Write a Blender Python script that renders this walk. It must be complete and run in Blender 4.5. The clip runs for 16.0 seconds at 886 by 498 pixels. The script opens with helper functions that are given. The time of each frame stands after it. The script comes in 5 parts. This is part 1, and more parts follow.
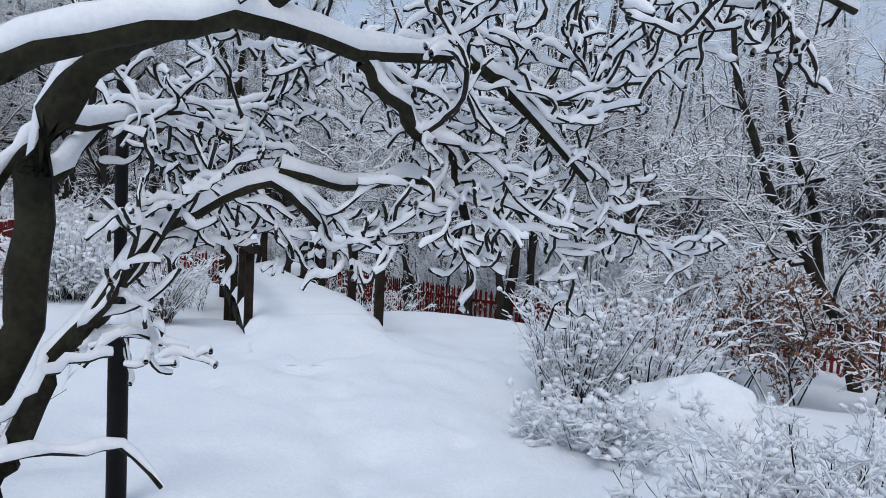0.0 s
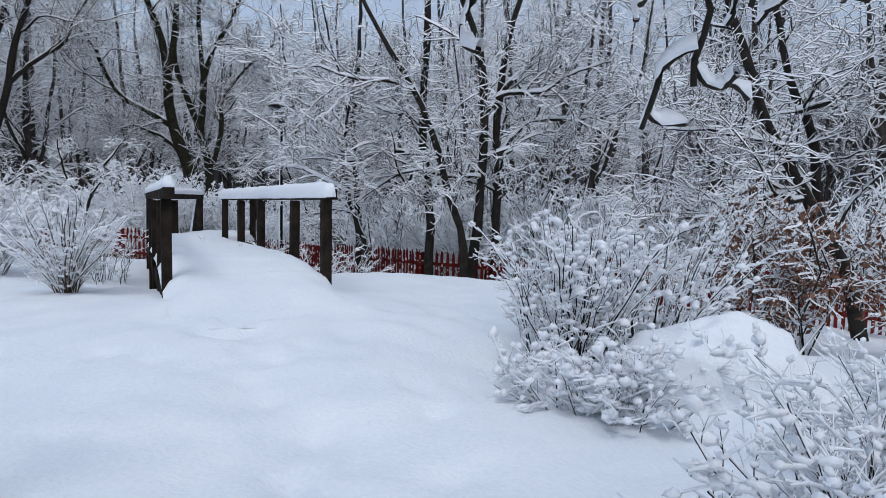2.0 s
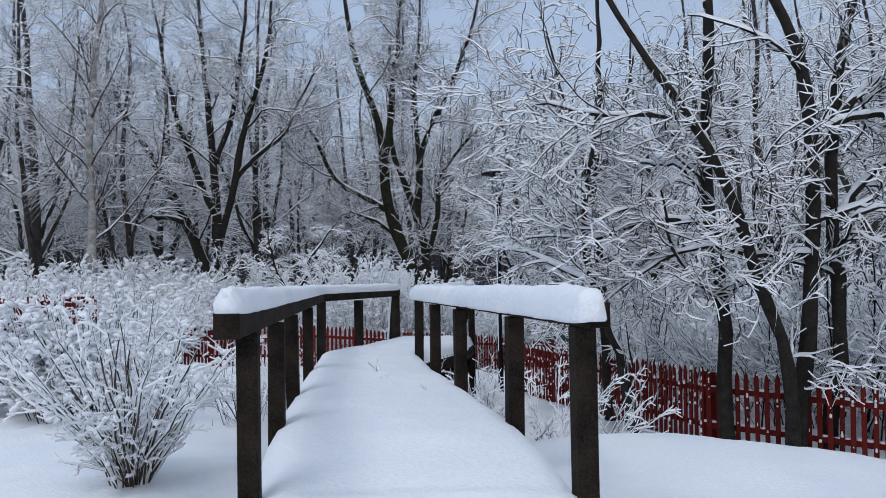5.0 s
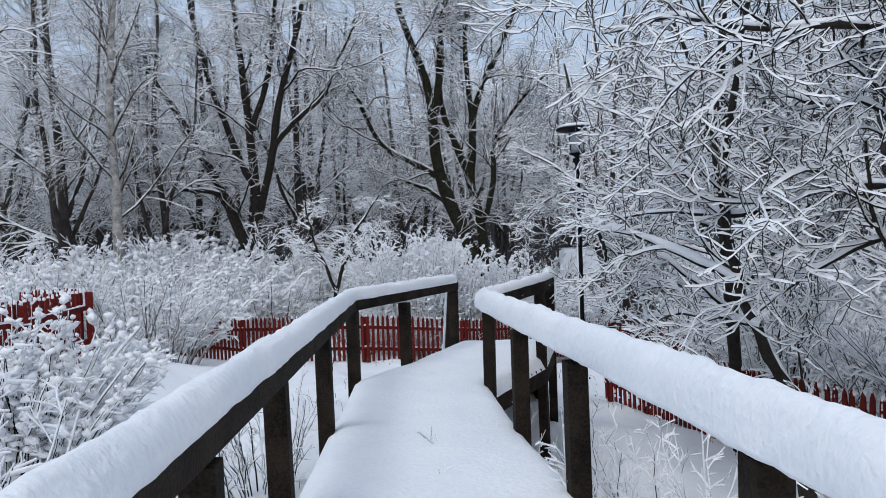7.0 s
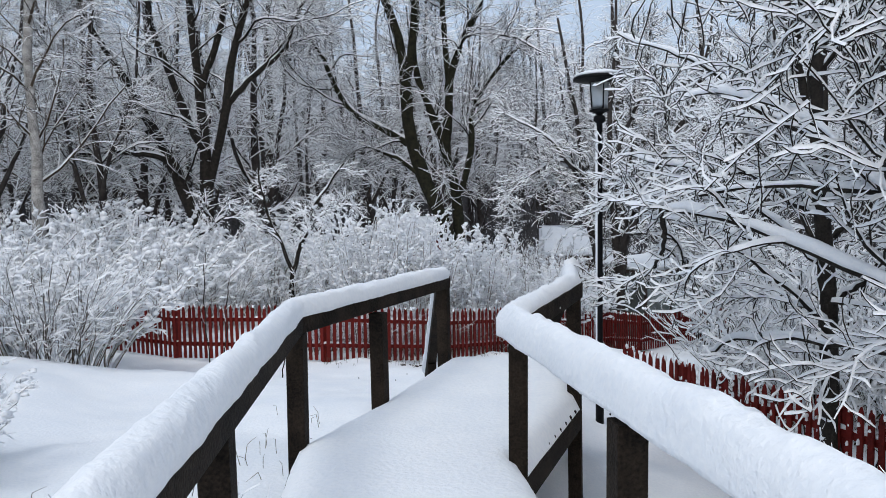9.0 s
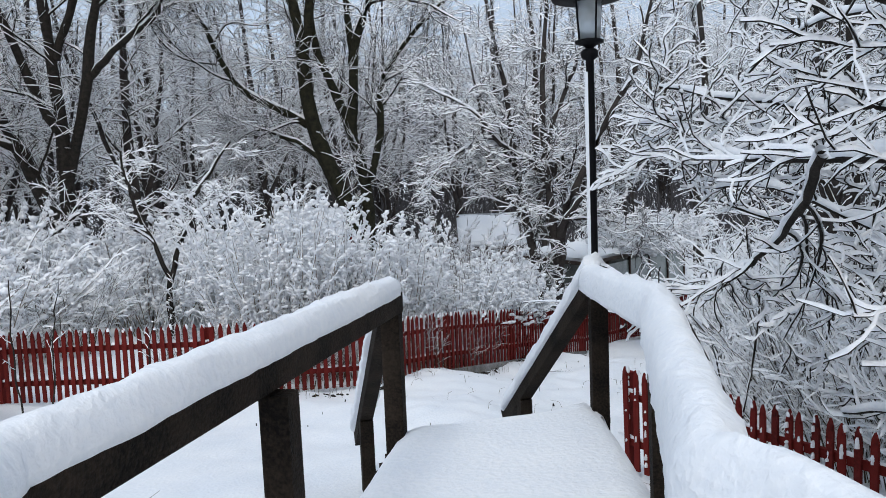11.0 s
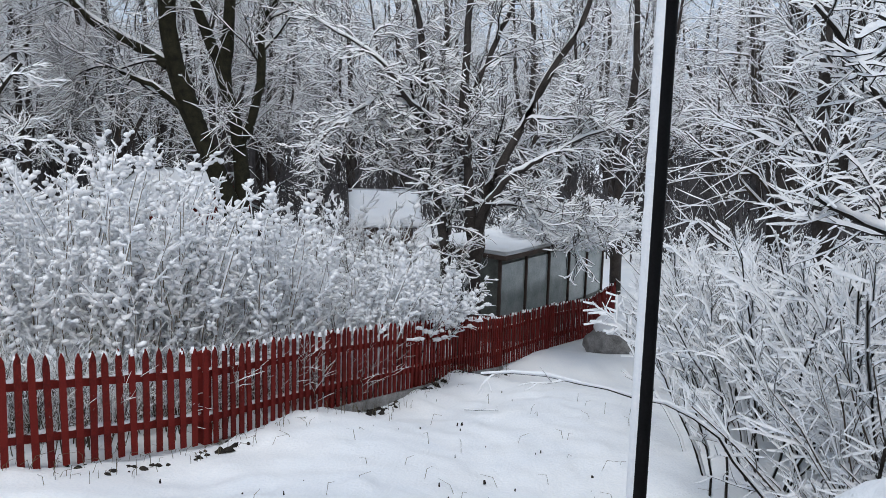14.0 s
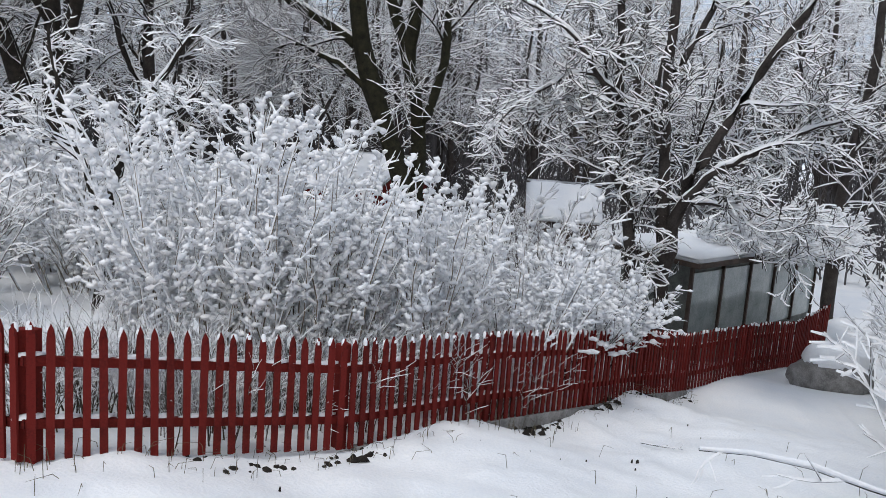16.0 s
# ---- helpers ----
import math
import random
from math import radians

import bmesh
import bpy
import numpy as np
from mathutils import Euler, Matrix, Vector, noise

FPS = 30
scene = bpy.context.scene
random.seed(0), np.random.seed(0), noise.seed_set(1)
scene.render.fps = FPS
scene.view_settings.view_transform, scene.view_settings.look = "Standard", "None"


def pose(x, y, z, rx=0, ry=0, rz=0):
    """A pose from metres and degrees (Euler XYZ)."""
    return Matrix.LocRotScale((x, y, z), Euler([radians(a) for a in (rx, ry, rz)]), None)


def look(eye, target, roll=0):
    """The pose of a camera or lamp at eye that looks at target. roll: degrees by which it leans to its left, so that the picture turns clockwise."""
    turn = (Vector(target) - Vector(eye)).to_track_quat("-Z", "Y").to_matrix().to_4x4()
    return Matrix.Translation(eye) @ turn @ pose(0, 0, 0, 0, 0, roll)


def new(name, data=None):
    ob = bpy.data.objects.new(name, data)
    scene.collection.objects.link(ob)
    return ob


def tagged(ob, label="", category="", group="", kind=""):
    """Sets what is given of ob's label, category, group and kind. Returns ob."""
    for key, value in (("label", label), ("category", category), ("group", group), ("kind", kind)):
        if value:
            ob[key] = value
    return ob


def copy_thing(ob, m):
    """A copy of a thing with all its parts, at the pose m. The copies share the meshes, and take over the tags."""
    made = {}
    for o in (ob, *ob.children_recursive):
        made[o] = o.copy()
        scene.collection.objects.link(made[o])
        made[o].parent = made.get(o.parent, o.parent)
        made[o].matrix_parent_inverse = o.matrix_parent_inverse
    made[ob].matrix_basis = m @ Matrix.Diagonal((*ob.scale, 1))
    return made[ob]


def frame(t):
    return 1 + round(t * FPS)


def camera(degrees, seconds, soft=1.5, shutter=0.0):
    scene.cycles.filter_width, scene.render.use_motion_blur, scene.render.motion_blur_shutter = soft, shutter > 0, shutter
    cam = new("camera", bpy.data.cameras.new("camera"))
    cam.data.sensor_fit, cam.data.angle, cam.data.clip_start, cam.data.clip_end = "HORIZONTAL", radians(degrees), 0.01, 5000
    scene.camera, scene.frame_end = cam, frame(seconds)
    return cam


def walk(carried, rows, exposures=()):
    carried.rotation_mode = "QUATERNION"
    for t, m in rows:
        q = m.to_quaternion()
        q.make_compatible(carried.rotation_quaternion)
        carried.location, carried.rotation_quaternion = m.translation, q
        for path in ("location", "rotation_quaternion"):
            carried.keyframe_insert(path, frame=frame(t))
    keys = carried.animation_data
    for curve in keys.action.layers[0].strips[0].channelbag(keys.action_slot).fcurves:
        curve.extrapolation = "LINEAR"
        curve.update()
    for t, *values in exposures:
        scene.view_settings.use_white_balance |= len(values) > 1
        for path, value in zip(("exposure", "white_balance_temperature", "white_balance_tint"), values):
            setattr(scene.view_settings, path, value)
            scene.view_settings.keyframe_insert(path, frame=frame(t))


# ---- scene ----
cam = camera(63.3, 16.0, soft=0.8)
PATH = [
    (0, (0.099, 0.299, 1.789), (0.062, 2.293, 1.637), 3.0),
    (0.5, (0.084, 0.631, 1.696), (-0.005, 2.619, 1.496), 3.1),
    (1, (0.033, 0.955, 1.533), (-0.005, 2.939, 1.281), 2.6),
    (1.5, (0.039, 1.273, 1.398), (0.054, 3.259, 1.162), 1.7),
    (2, (0.055, 1.676, 1.231), (0.146, 3.664, 1.033), 1.4),
    (2.5, (-0.001, 2.24, 1.119), (-0.056, 4.239, 1.095), 0.1),
    (3, (-0.055, 3.057, 1.117), (-0.236, 5.049, 1.163), 0.2),
    (3.5, (-0.188, 3.85, 1.183), (-0.522, 5.822, 1.185), 0.8),
    (4, (-0.314, 4.628, 1.228), (-0.752, 6.58, 1.255), 1.1),
    (4.2, (-0.369, 4.932, 1.229), (-0.826, 6.879, 1.266), 0.8),
    (6.5, (-1.273, 8.051, 1.524), (-1.887, 9.953, 1.464), -3.0),
    (7, (-1.559, 8.677, 1.548), (-2.216, 10.565, 1.469), -2.2),
    (7.8, (-2.012, 9.644, 1.651), (-2.701, 11.518, 1.528), -1.3),
    (8, (-2.111, 9.852, 1.661), (-2.774, 11.735, 1.545), -1.6),
    (10.3, (-3.266, 12.759, 1.352), (-3.743, 14.687, 1.114), -0.9),
    (10.4, (-3.324, 12.886, 1.353), (-3.792, 14.816, 1.115), -1.9),
    (10.5, (-3.392, 13.003, 1.354), (-3.825, 14.941, 1.116), -1.5),
    (10.8, (-3.501, 13.367, 1.382), (-3.86, 15.322, 1.159), -2.5),
    (11, (-3.635, 13.689, 1.347), (-3.937, 15.657, 1.164), -2.3),
    (11.5, (-3.841, 14.349, 1.313), (-3.945, 16.335, 1.108), -1.7),
    (12, (-3.996, 14.927, 1.3), (-3.919, 16.909, 1.049), -1.8),
    (12.5, (-4.066, 15.596, 1.237), (-3.906, 17.57, 0.963), -1.2),
    (13, (-4.138, 16.163, 1.261), (-4.022, 18.144, 1.018), -1.1),
    (13.5, (-4.159, 16.725, 1.265), (-4.042, 18.708, 1.037), -0.8),
    (14, (-4.18, 17.237, 1.241), (-4.172, 19.221, 0.986), 1.6),
    (14.5, (-4.19, 17.749, 1.271), (-4.418, 19.718, 1.006), 2.0),
    (15, (-4.203, 18.076, 1.295), (-4.579, 20.02, 1.012), 3.1),
    (15.5, (-4.196, 18.305, 1.196), (-4.701, 20.213, 0.869), 4.2),
    (16, (-4.278, 18.484, 1.058), (-4.748, 20.405, 0.764), 4.2),
]
walk(cam, [(t, look(eye, target, roll)) for t, eye, target, roll in PATH],
     [(0, 0.02, 6100, 10), (4, 0.02, 5950, 10), (8, 0.33, 6300, 9), (12, 0.45, 6400, 8), (14.5, 0.47, 6550, 9), (16, 0.47, 6650, 10)])

# ---- world, sun, exposure ----
world = bpy.data.worlds.new("world")
scene.world = world
world.use_nodes = True
wn, wl = world.node_tree.nodes, world.node_tree.links
sky = wn.new("ShaderNodeTexSky")
sky.sky_type, sky.sun_disc = "NISHITA", False
sky.sun_elevation, sky.sun_rotation = radians(28), radians(150)
sky.air_density, sky.dust_density, sky.ozone_density = 1.0, 4.0, 1.0
overcast = wn.new("ShaderNodeMix")
overcast.data_type = "RGBA"
overcast.inputs[0].default_value = 0.72
overcast.inputs[7].default_value = (5.2, 6.1, 7.6, 1)
wl.new(sky.outputs[0], overcast.inputs[6])
wl.new(overcast.outputs[2], wn["Background"].inputs[0])
wn["Background"].inputs[1].default_value = 0.094
sun = new("sun", bpy.data.lights.new("sun", "SUN"))
sun.data.energy, sun.data.angle, sun.data.color = 0.95, radians(25), (1, 0.97, 0.93)
sun.matrix_world = look((0, 0, 30), (8, 14, 0))


# ---- materials ----
def material(name, base, second, scale=6.0, rough=0.7, bump=0.2, fine=60.0, metal=0.0, spread=(0.35, 0.65), island=False, spec=0.5):
    """A surface of two colours mixed by noise at two scales, with relief."""
    m = bpy.data.materials.new(name)
    m.use_nodes = True
    n, l = m.node_tree.nodes, m.node_tree.links
    p = n["Principled BSDF"]
    p.inputs["Roughness"].default_value, p.inputs["Metallic"].default_value = rough, metal
    p.inputs["Specular IOR Level"].default_value = spec
    co = n.new("ShaderNodeTexCoord")
    big, small = n.new("ShaderNodeTexNoise"), n.new("ShaderNodeTexNoise")
    big.inputs["Scale"].default_value, big.inputs["Detail"].default_value = scale, 5
    small.inputs["Scale"].default_value, small.inputs["Detail"].default_value = fine, 4
    for t in (big, small):
        l.new(co.outputs["Object"], t.inputs["Vector"])
    add = n.new("ShaderNodeMath")
    add.operation = "MULTIPLY_ADD"
    add.inputs[1].default_value, add.inputs[2].default_value = 0.45, 0.0
    l.new(small.outputs[0], add.inputs[0])
    both = n.new("ShaderNodeMath")
    both.operation = "MULTIPLY_ADD"
    both.inputs[1].default_value = 0.55
    l.new(big.outputs[0], both.inputs[0])
    l.new(add.outputs[0], both.inputs[2])
    fac = both.outputs[0]
    if island:
        info = n.new("ShaderNodeObjectInfo")
        more = n.new("ShaderNodeMath")
        more.operation = "MULTIPLY_ADD"
        more.inputs[1].default_value = 0.22
        l.new(info.outputs["Random"], more.inputs[0])
        l.new(both.outputs[0], more.inputs[2])
        fac = more.outputs[0]
    ramp = n.new("ShaderNodeValToRGB")
    ramp.color_ramp.elements[0].position, ramp.color_ramp.elements[1].position = spread
    ramp.color_ramp.elements[0].color, ramp.color_ramp.elements[1].color = (*base, 1), (*second, 1)
    l.new(fac, ramp.inputs[0])
    l.new(ramp.outputs[0], p.inputs["Base Color"])
    if bump:
        b = n.new("ShaderNodeBump")
        b.inputs["Strength"].default_value, b.inputs["Distance"].default_value = bump, 0.02
        l.new(both.outputs[0], b.inputs["Height"])
        l.new(b.outputs[0], p.inputs["Normal"])
    return m


SNOW = material("snow", (0.80, 0.83, 0.87), (0.90, 0.91, 0.92), 1.6, 0.65, 0.9, 34.0, spec=0.25)
SNOW_CLUMP = material("snow_on_branches", (0.80, 0.83, 0.87), (0.92, 0.92, 0.93), 9.0, 0.7, 0.4, 70.0, spec=0.2)
BARK = material("bark", (0.010, 0.009, 0.008), (0.040, 0.034, 0.028), 9.0, 0.9, 0.8, 60.0, spec=0.2)
# bark for trees further off, paled by distance haze put into its colour
BARK_HAZED = material("bark_hazed", (0.028, 0.024, 0.022), (0.075, 0.065, 0.060), 4.0, 0.9, 0.3, 40.0, spec=0.1)
BARK_MOSS = material("mossy_bark", (0.009, 0.008, 0.006), (0.034, 0.033, 0.018), 7.0, 0.9, 0.9, 50.0, spec=0.2)
BARK_BIRCH = material("birch_bark", (0.10, 0.09, 0.08), (0.55, 0.53, 0.50), 5.0, 0.8, 0.4, 30.0)
TWIG = material("twig_bark", (0.035, 0.027, 0.021), (0.11, 0.085, 0.062), 8.0, 0.9, 0.3, 60.0, spec=0.2)
TIMBER = material("dark_timber", (0.004, 0.0033, 0.0028), (0.034, 0.025, 0.018), 5.0, 0.8, 0.7, 80.0, spec=0.1)
RED = material("red_paint", (0.045, 0.006, 0.005), (0.14, 0.014, 0.011), 7.0, 0.8, 0.4, 60.0, island=True, spec=0.15)
IRON = material("black_iron", (0.003, 0.003, 0.0035), (0.008, 0.008, 0.009), 8.0, 0.6, 0.15, 90.0, spec=0.12)
STONE = material("granite", (0.12, 0.115, 0.11), (0.34, 0.33, 0.32), 7.0, 0.9, 0.8, 60.0)
BOARD = material("weathered_board", (0.06, 0.065, 0.06), (0.16, 0.17, 0.15), 5.0, 0.85, 0.4, 60.0)
BROWN = material("brown_board", (0.035, 0.025, 0.02), (0.09, 0.06, 0.045), 5.0, 0.85, 0.4, 60.0)
YELLOW = material("ochre_paint", (0.20, 0.12, 0.03), (0.34, 0.21, 0.05), 5.0, 0.7, 0.2, 50.0)
HEDGE_TWIG = material("hedge_twig", (0.10, 0.085, 0.068), (0.30, 0.26, 0.21), 8.0, 0.9, 0.3, 60.0, spec=0.2)
LEAF = material("dry_leaf", (0.09, 0.035, 0.018), (0.22, 0.095, 0.05), 14.0, 0.7, 0.2, 50.0)
GRASS = material("dry_grass", (0.06, 0.05, 0.03), (0.17, 0.14, 0.085), 10.0, 0.85, 0.2, 50.0)
# far woods: the haze of distance is put into this flat grey
HAZED_WOODS = material("hazed_woods", (0.055, 0.053, 0.055), (0.12, 0.115, 0.12), 0.35, 0.95, 0.0, 3.0, spec=0.0)
GLASS = bpy.data.materials.new("lamp_glass")
GLASS.use_nodes = True
GLASS.node_tree.nodes["Principled BSDF"].inputs["Base Color"].default_value = (0.62, 0.66, 0.68, 1)
GLASS.node_tree.nodes["Principled BSDF"].inputs["Roughness"].default_value = 0.25
GLASS.node_tree.nodes["Principled BSDF"].inputs["Transmission Weight"].default_value = 0.6
PANE = material("dusty_pane", (0.20, 0.24, 0.23), (0.36, 0.40, 0.39), 2.5, 0.12, 0.05, 30.0)


# ---- mesh helpers ----
def mesh_of(name, verts, quads, mat, smooth=True):
    """A mesh from arrays of vertices and of four-cornered faces."""
    verts, quads = np.asarray(verts, np.float32), np.asarray(quads, np.int32)
    me = bpy.data.meshes.new(name)
    me.vertices.add(len(verts))
    me.vertices.foreach_set("co", verts.ravel())
    me.loops.add(quads.size)
    me.loops.foreach_set("vertex_index", quads.ravel())
    me.polygons.add(len(quads))
    me.polygons.foreach_set("loop_start", np.arange(0, quads.size, quads.shape[1], dtype=np.int32))
    me.polygons.foreach_set("use_smooth", np.full(len(quads), smooth))
    me.update(calc_edges=True)
    me.validate()
    me.materials.append(mat)
    return me


def part_mesh(name, me, parent=None, label="", m=None):
    ob = new(name, me)
    if parent is not None:
        ob.parent = parent
    if m is not None:
        ob.matrix_basis = m
    if label:
        tagged(ob, label)
    return ob


def part(name, bm, mat, parent=None, label="", m=None, smooth=False):
    me = bpy.data.meshes.new(name)
    bm.to_mesh(me)
    bm.free()
    for f in me.polygons:
        f.use_smooth = smooth
    me.materials.append(mat)
    return part_mesh(name, me, parent, label, m)


def thing(name, at=(0, 0, 0), label="", category="", group="", kind="", rz=0):
    ob = new(name)
    ob.empty_display_size = 0.2
    ob.matrix_basis = pose(*at, 0, 0, rz)
    return tagged(ob, label, category, group, kind)


def box(w, d, h, bevel=0.006, m=None):
    """A box centred in x and y that stands on z = 0."""
    bm = bmesh.new()
    bmesh.ops.create_cube(bm, size=1, matrix=Matrix.Translation((0, 0, h / 2)) @ Matrix.Diagonal((w, d, h, 1)))
    if bevel:
        bmesh.ops.bevel(bm, geom=bm.edges[:], offset=bevel, segments=2, affect="EDGES", profile=0.6)
    if m is not None:
        bmesh.ops.transform(bm, matrix=m, verts=bm.verts)
    return bm


def beam(a, b, w, h, bevel=0.006):
    """A squared beam whose middle line runs from a to b."""
    a, b = Vector(a), Vector(b)
    d = b - a
    side = Vector((d.y, -d.x, 0)).normalized()
    up = side.cross(d).normalized()
    turn = Matrix((side, d.normalized(), up)).transposed().to_4x4()
    bm = bmesh.new()
    bmesh.ops.create_cube(bm, size=1, matrix=Matrix.Diagonal((w, d.length, h, 1)))
    if bevel:
        bmesh.ops.bevel(bm, geom=bm.edges[:], offset=bevel, segments=2, affect="EDGES", profile=0.6)
    bmesh.ops.transform(bm, matrix=Matrix.Translation((a + b) / 2) @ turn, verts=bm.verts)
    return bm


def lathe(profile, sides=20):
    bm = bmesh.new()
    rings = [[bm.verts.new((r * math.cos(2 * math.pi * k / sides), r * math.sin(2 * math.pi * k / sides), z)) for k in range(sides)] for r, z in profile]
    for a, b in zip(rings, rings[1:]):
        for k in range(sides):
            bm.faces.new((a[k], a[(k + 1) % sides], b[(k + 1) % sides], b[k]))
    bm.faces.new(rings[0][::-1])
    bm.faces.new(rings[-1])
    return bm


def snow_bar(points, width, height, seed=0, lumps=0.12, step=0.05, name="snow", skirt=0.12, ends=(1, 1)):
    """A rounded bank of snow lying along a line, its underside flat on that line."""
    rng = np.random.default_rng(seed)
    pts = [np.array(p, float) for p in points]
    line = []
    for a, b in zip(pts, pts[1:]):
        n = max(2, int(np.linalg.norm(b - a) / step))
        line += [a + (b - a) * k / n for k in range(n)]
    line = np.array(line + [pts[-1]])
    n = len(line)
    tan = np.gradient(line, axis=0)
    for _ in range(3):
        tan[1:-1] = (tan[:-2] + tan[1:-1] * 2 + tan[2:]) / 4
    side = np.stack([tan[:, 1], -tan[:, 0], np.zeros(n)], 1)
    side /= np.linalg.norm(side, axis=1)[:, None]
    k = 12
    ang = np.linspace(-skirt * math.pi, (1 + skirt) * math.pi, k)
    wob = np.array([[noise.noise(Vector((i * 0.13, j * 0.6, seed * 3.7))) + 0.6 * noise.noise(Vector((i * 0.5, j * 0.9, seed * 1.7))) for j in range(k)] for i in range(n)])
    far = 10 * n
    end = np.minimum(1, np.minimum(np.arange(n) + far * (1 - ends[0]), np.arange(n)[::-1] + far * (1 - ends[1])) / 2.5 + 0.35) ** 0.5
    w = (width / 2 * (1 + lumps * wob)) * end[:, None]
    h = (height * (1 + lumps * 1.3 * wob)) * end[:, None]
    v = line[:, None] + side[:, None] * (np.cos(ang)[None, :, None] * w[..., None])
    v[..., 2] += np.maximum(np.sign(np.sin(ang)) * np.abs(np.sin(ang)) ** 0.8, -0.16)[None] * h
    idx = np.arange(n * k).reshape(n, k)
    j = np.arange(k)
    q = np.stack([idx[:-1][:, j], idx[1:][:, j], idx[1:][:, (j + 1) % k], idx[:-1][:, (j + 1) % k]], -1).reshape(-1, 4)
    caps = [(idx[0, m], idx[0, m + 1], idx[0, k - 2 - m], idx[0, k - 1 - m]) for m in range(k // 2 - 1)]
    caps += [(idx[-1, k - 1 - m], idx[-1, k - 2 - m], idx[-1, m + 1], idx[-1, m]) for m in range(k // 2 - 1)]
    return mesh_of(name, v.reshape(-1, 3), np.concatenate([q, np.array(caps)]), SNOW)


# ---- ground ----
NEAR_SPOTS = [(0, -2, .5), (0, 0, .38), (0, 1.5, .02), (0, 3, -.2), (-.3, 5, -.17), (-1, 7, -.02), (-1.6, 9, .06), (-1.9, 4.4, -.15), (-5, 5, -.15),
              (-4.03, 10.3, -.26), (-6, 11.2, -.36), (-3.3, 9.3, -.16), (1.4, 6.2, -.3), (4, 6, -.3), (.5, 10.6, -.12), (-.6, 11, -.1)]
FAR_SPOTS = [(-1.08, 17.98, -1.40), (.2, 15.9, -1.23), (2.5, 15.2, -1.29), (5, 11, -.8), (9, 12, -1.4), (-5.7, 15.3, -.42), (-5.9, 17.6, -.75), (-8.5, 18.9, -1.0),
             (-4.7, 19.7, -.98), (-5.4, 21.2, -1.35), (-6.4, 24.1, -1.72), (-8.1, 22.3, -1.40), (-11, 22.5, -1.52), (-2.3, 17, -1.25), (-3.4, 13, -.75)]
OUT_SPOTS = [(-4.4, 27.7, -2.22), (-2.9, 30.9, -2.83), (-.4, 34.9, -3.2), (-2, 25.7, -2.05), (-1.9, 22.6, -2.25), (-2.36, 20.08, -1.58), (-9.3, 13.9, -.36), (-10.5, 17.3, -.45), (1, 31, -2.9)]
SPOTS = np.array(NEAR_SPOTS + FAR_SPOTS + OUT_SPOTS)


def land(x, y):
    """The height of the snow on the ground."""
    x, y = np.asarray(x, float), np.asarray(y, float)
    d = (x[..., None] - SPOTS[:, 0]) ** 2 + (y[..., None] - SPOTS[:, 1]) ** 2 + 0.9
    w = d ** -1.9
    z = (w * SPOTS[:, 2]).sum(-1) / w.sum(-1)
    gone = np.clip((np.hypot(x + 3, y - 15) - 22) / 14, 0, 1)
    far = -3.1 + np.clip((y - 60) / 90, 0, 1.5) * 3.5
    return z * (1 - gone) + far * gone


def land_z(x, y):
    return float(land(x, y))


def ground_sheet():
    def axis(stops):
        out = [stops[0][0]]
        for (a, _), (b, s) in zip(stops, stops[1:]):
            n = max(1, round((b - a) / s))
            out += list(a + (b - a) * np.arange(1, n + 1) / n)
        return np.array(out)
    xs = axis([(-900, 0), (-120, 60), (-40, 8), (-12, 0.6), (-7, 0.16), (3, 0.085), (7, 0.16), (14, 0.5), (50, 6), (120, 14), (900, 60)])
    ys = axis([(-900, 0), (-60, 60), (-6, 4), (0, 0.5), (11, 0.085), (20, 0.15), (22, 0.12), (29, 0.10), (44, 0.9), (160, 5), (1500, 90)])
    X, Y = np.meshgrid(xs, ys, indexing="ij")
    Z = land(X, Y)
    close = (X > -14) & (X < 9) & (Y > -1) & (Y < 32)
    for i, j in np.argwhere(close):
        x, y = X[i, j], Y[i, j]
        Z[i, j] += 0.045 * noise.noise(Vector((x * 0.9, y * 0.9, 0))) + 0.02 * noise.noise(Vector((x * 2.6, y * 2.6, 5)))
        if y < 13:
            Z[i, j] += 0.010 * noise.noise(Vector((x * 5.5, y * 5.5, 9)))
        elif y < 22:
            Z[i, j] += 0.022 * noise.noise(Vector((x * 5, y * 5, 2)))
        else:
            Z[i, j] += 0.045 * noise.noise(Vector((x * 2.6, y * 2.6, 2))) + 0.03 * noise.noise(Vector((x * 5.5, y * 5.5, 4)))
    rng = np.random.default_rng(4)
    for k in range(420):
        fx, fy = rng.uniform(-3.0, 1.2), rng.uniform(0.8, 9)
        if k > 200:
            fx = np.interp(fy, [0, 4, 9], [0, -0.2, -1.7]) + rng.normal() * 0.32
        a, r = rng.uniform(-0.6, 0.6), rng.uniform(0.05, 0.11)
        dx, dy = (X - fx) * math.cos(a) + (Y - fy) * math.sin(a), -(X - fx) * math.sin(a) + (Y - fy) * math.cos(a)
        e = (dx / r) ** 2 + (dy / (r * 1.7)) ** 2
        Z -= rng.uniform(0.012, 0.045) * np.exp(-e)
    n, m = X.shape
    idx = np.arange(n * m).reshape(n, m)
    q = np.stack([idx[:-1, :-1], idx[1:, :-1], idx[1:, 1:], idx[:-1, 1:]], -1).reshape(-1, 4)
    tagged(new("ground", mesh_of("ground", np.stack([X, Y, Z], -1).reshape(-1, 3), q, SNOW)), "snow-covered ground with soft dimples and old tracks", "ground", kind="structure")


ground_sheet()


# ---- trees ----
def unit(v):
    return v / np.maximum(np.linalg.norm(v, axis=-1, keepdims=True), 1e-9)


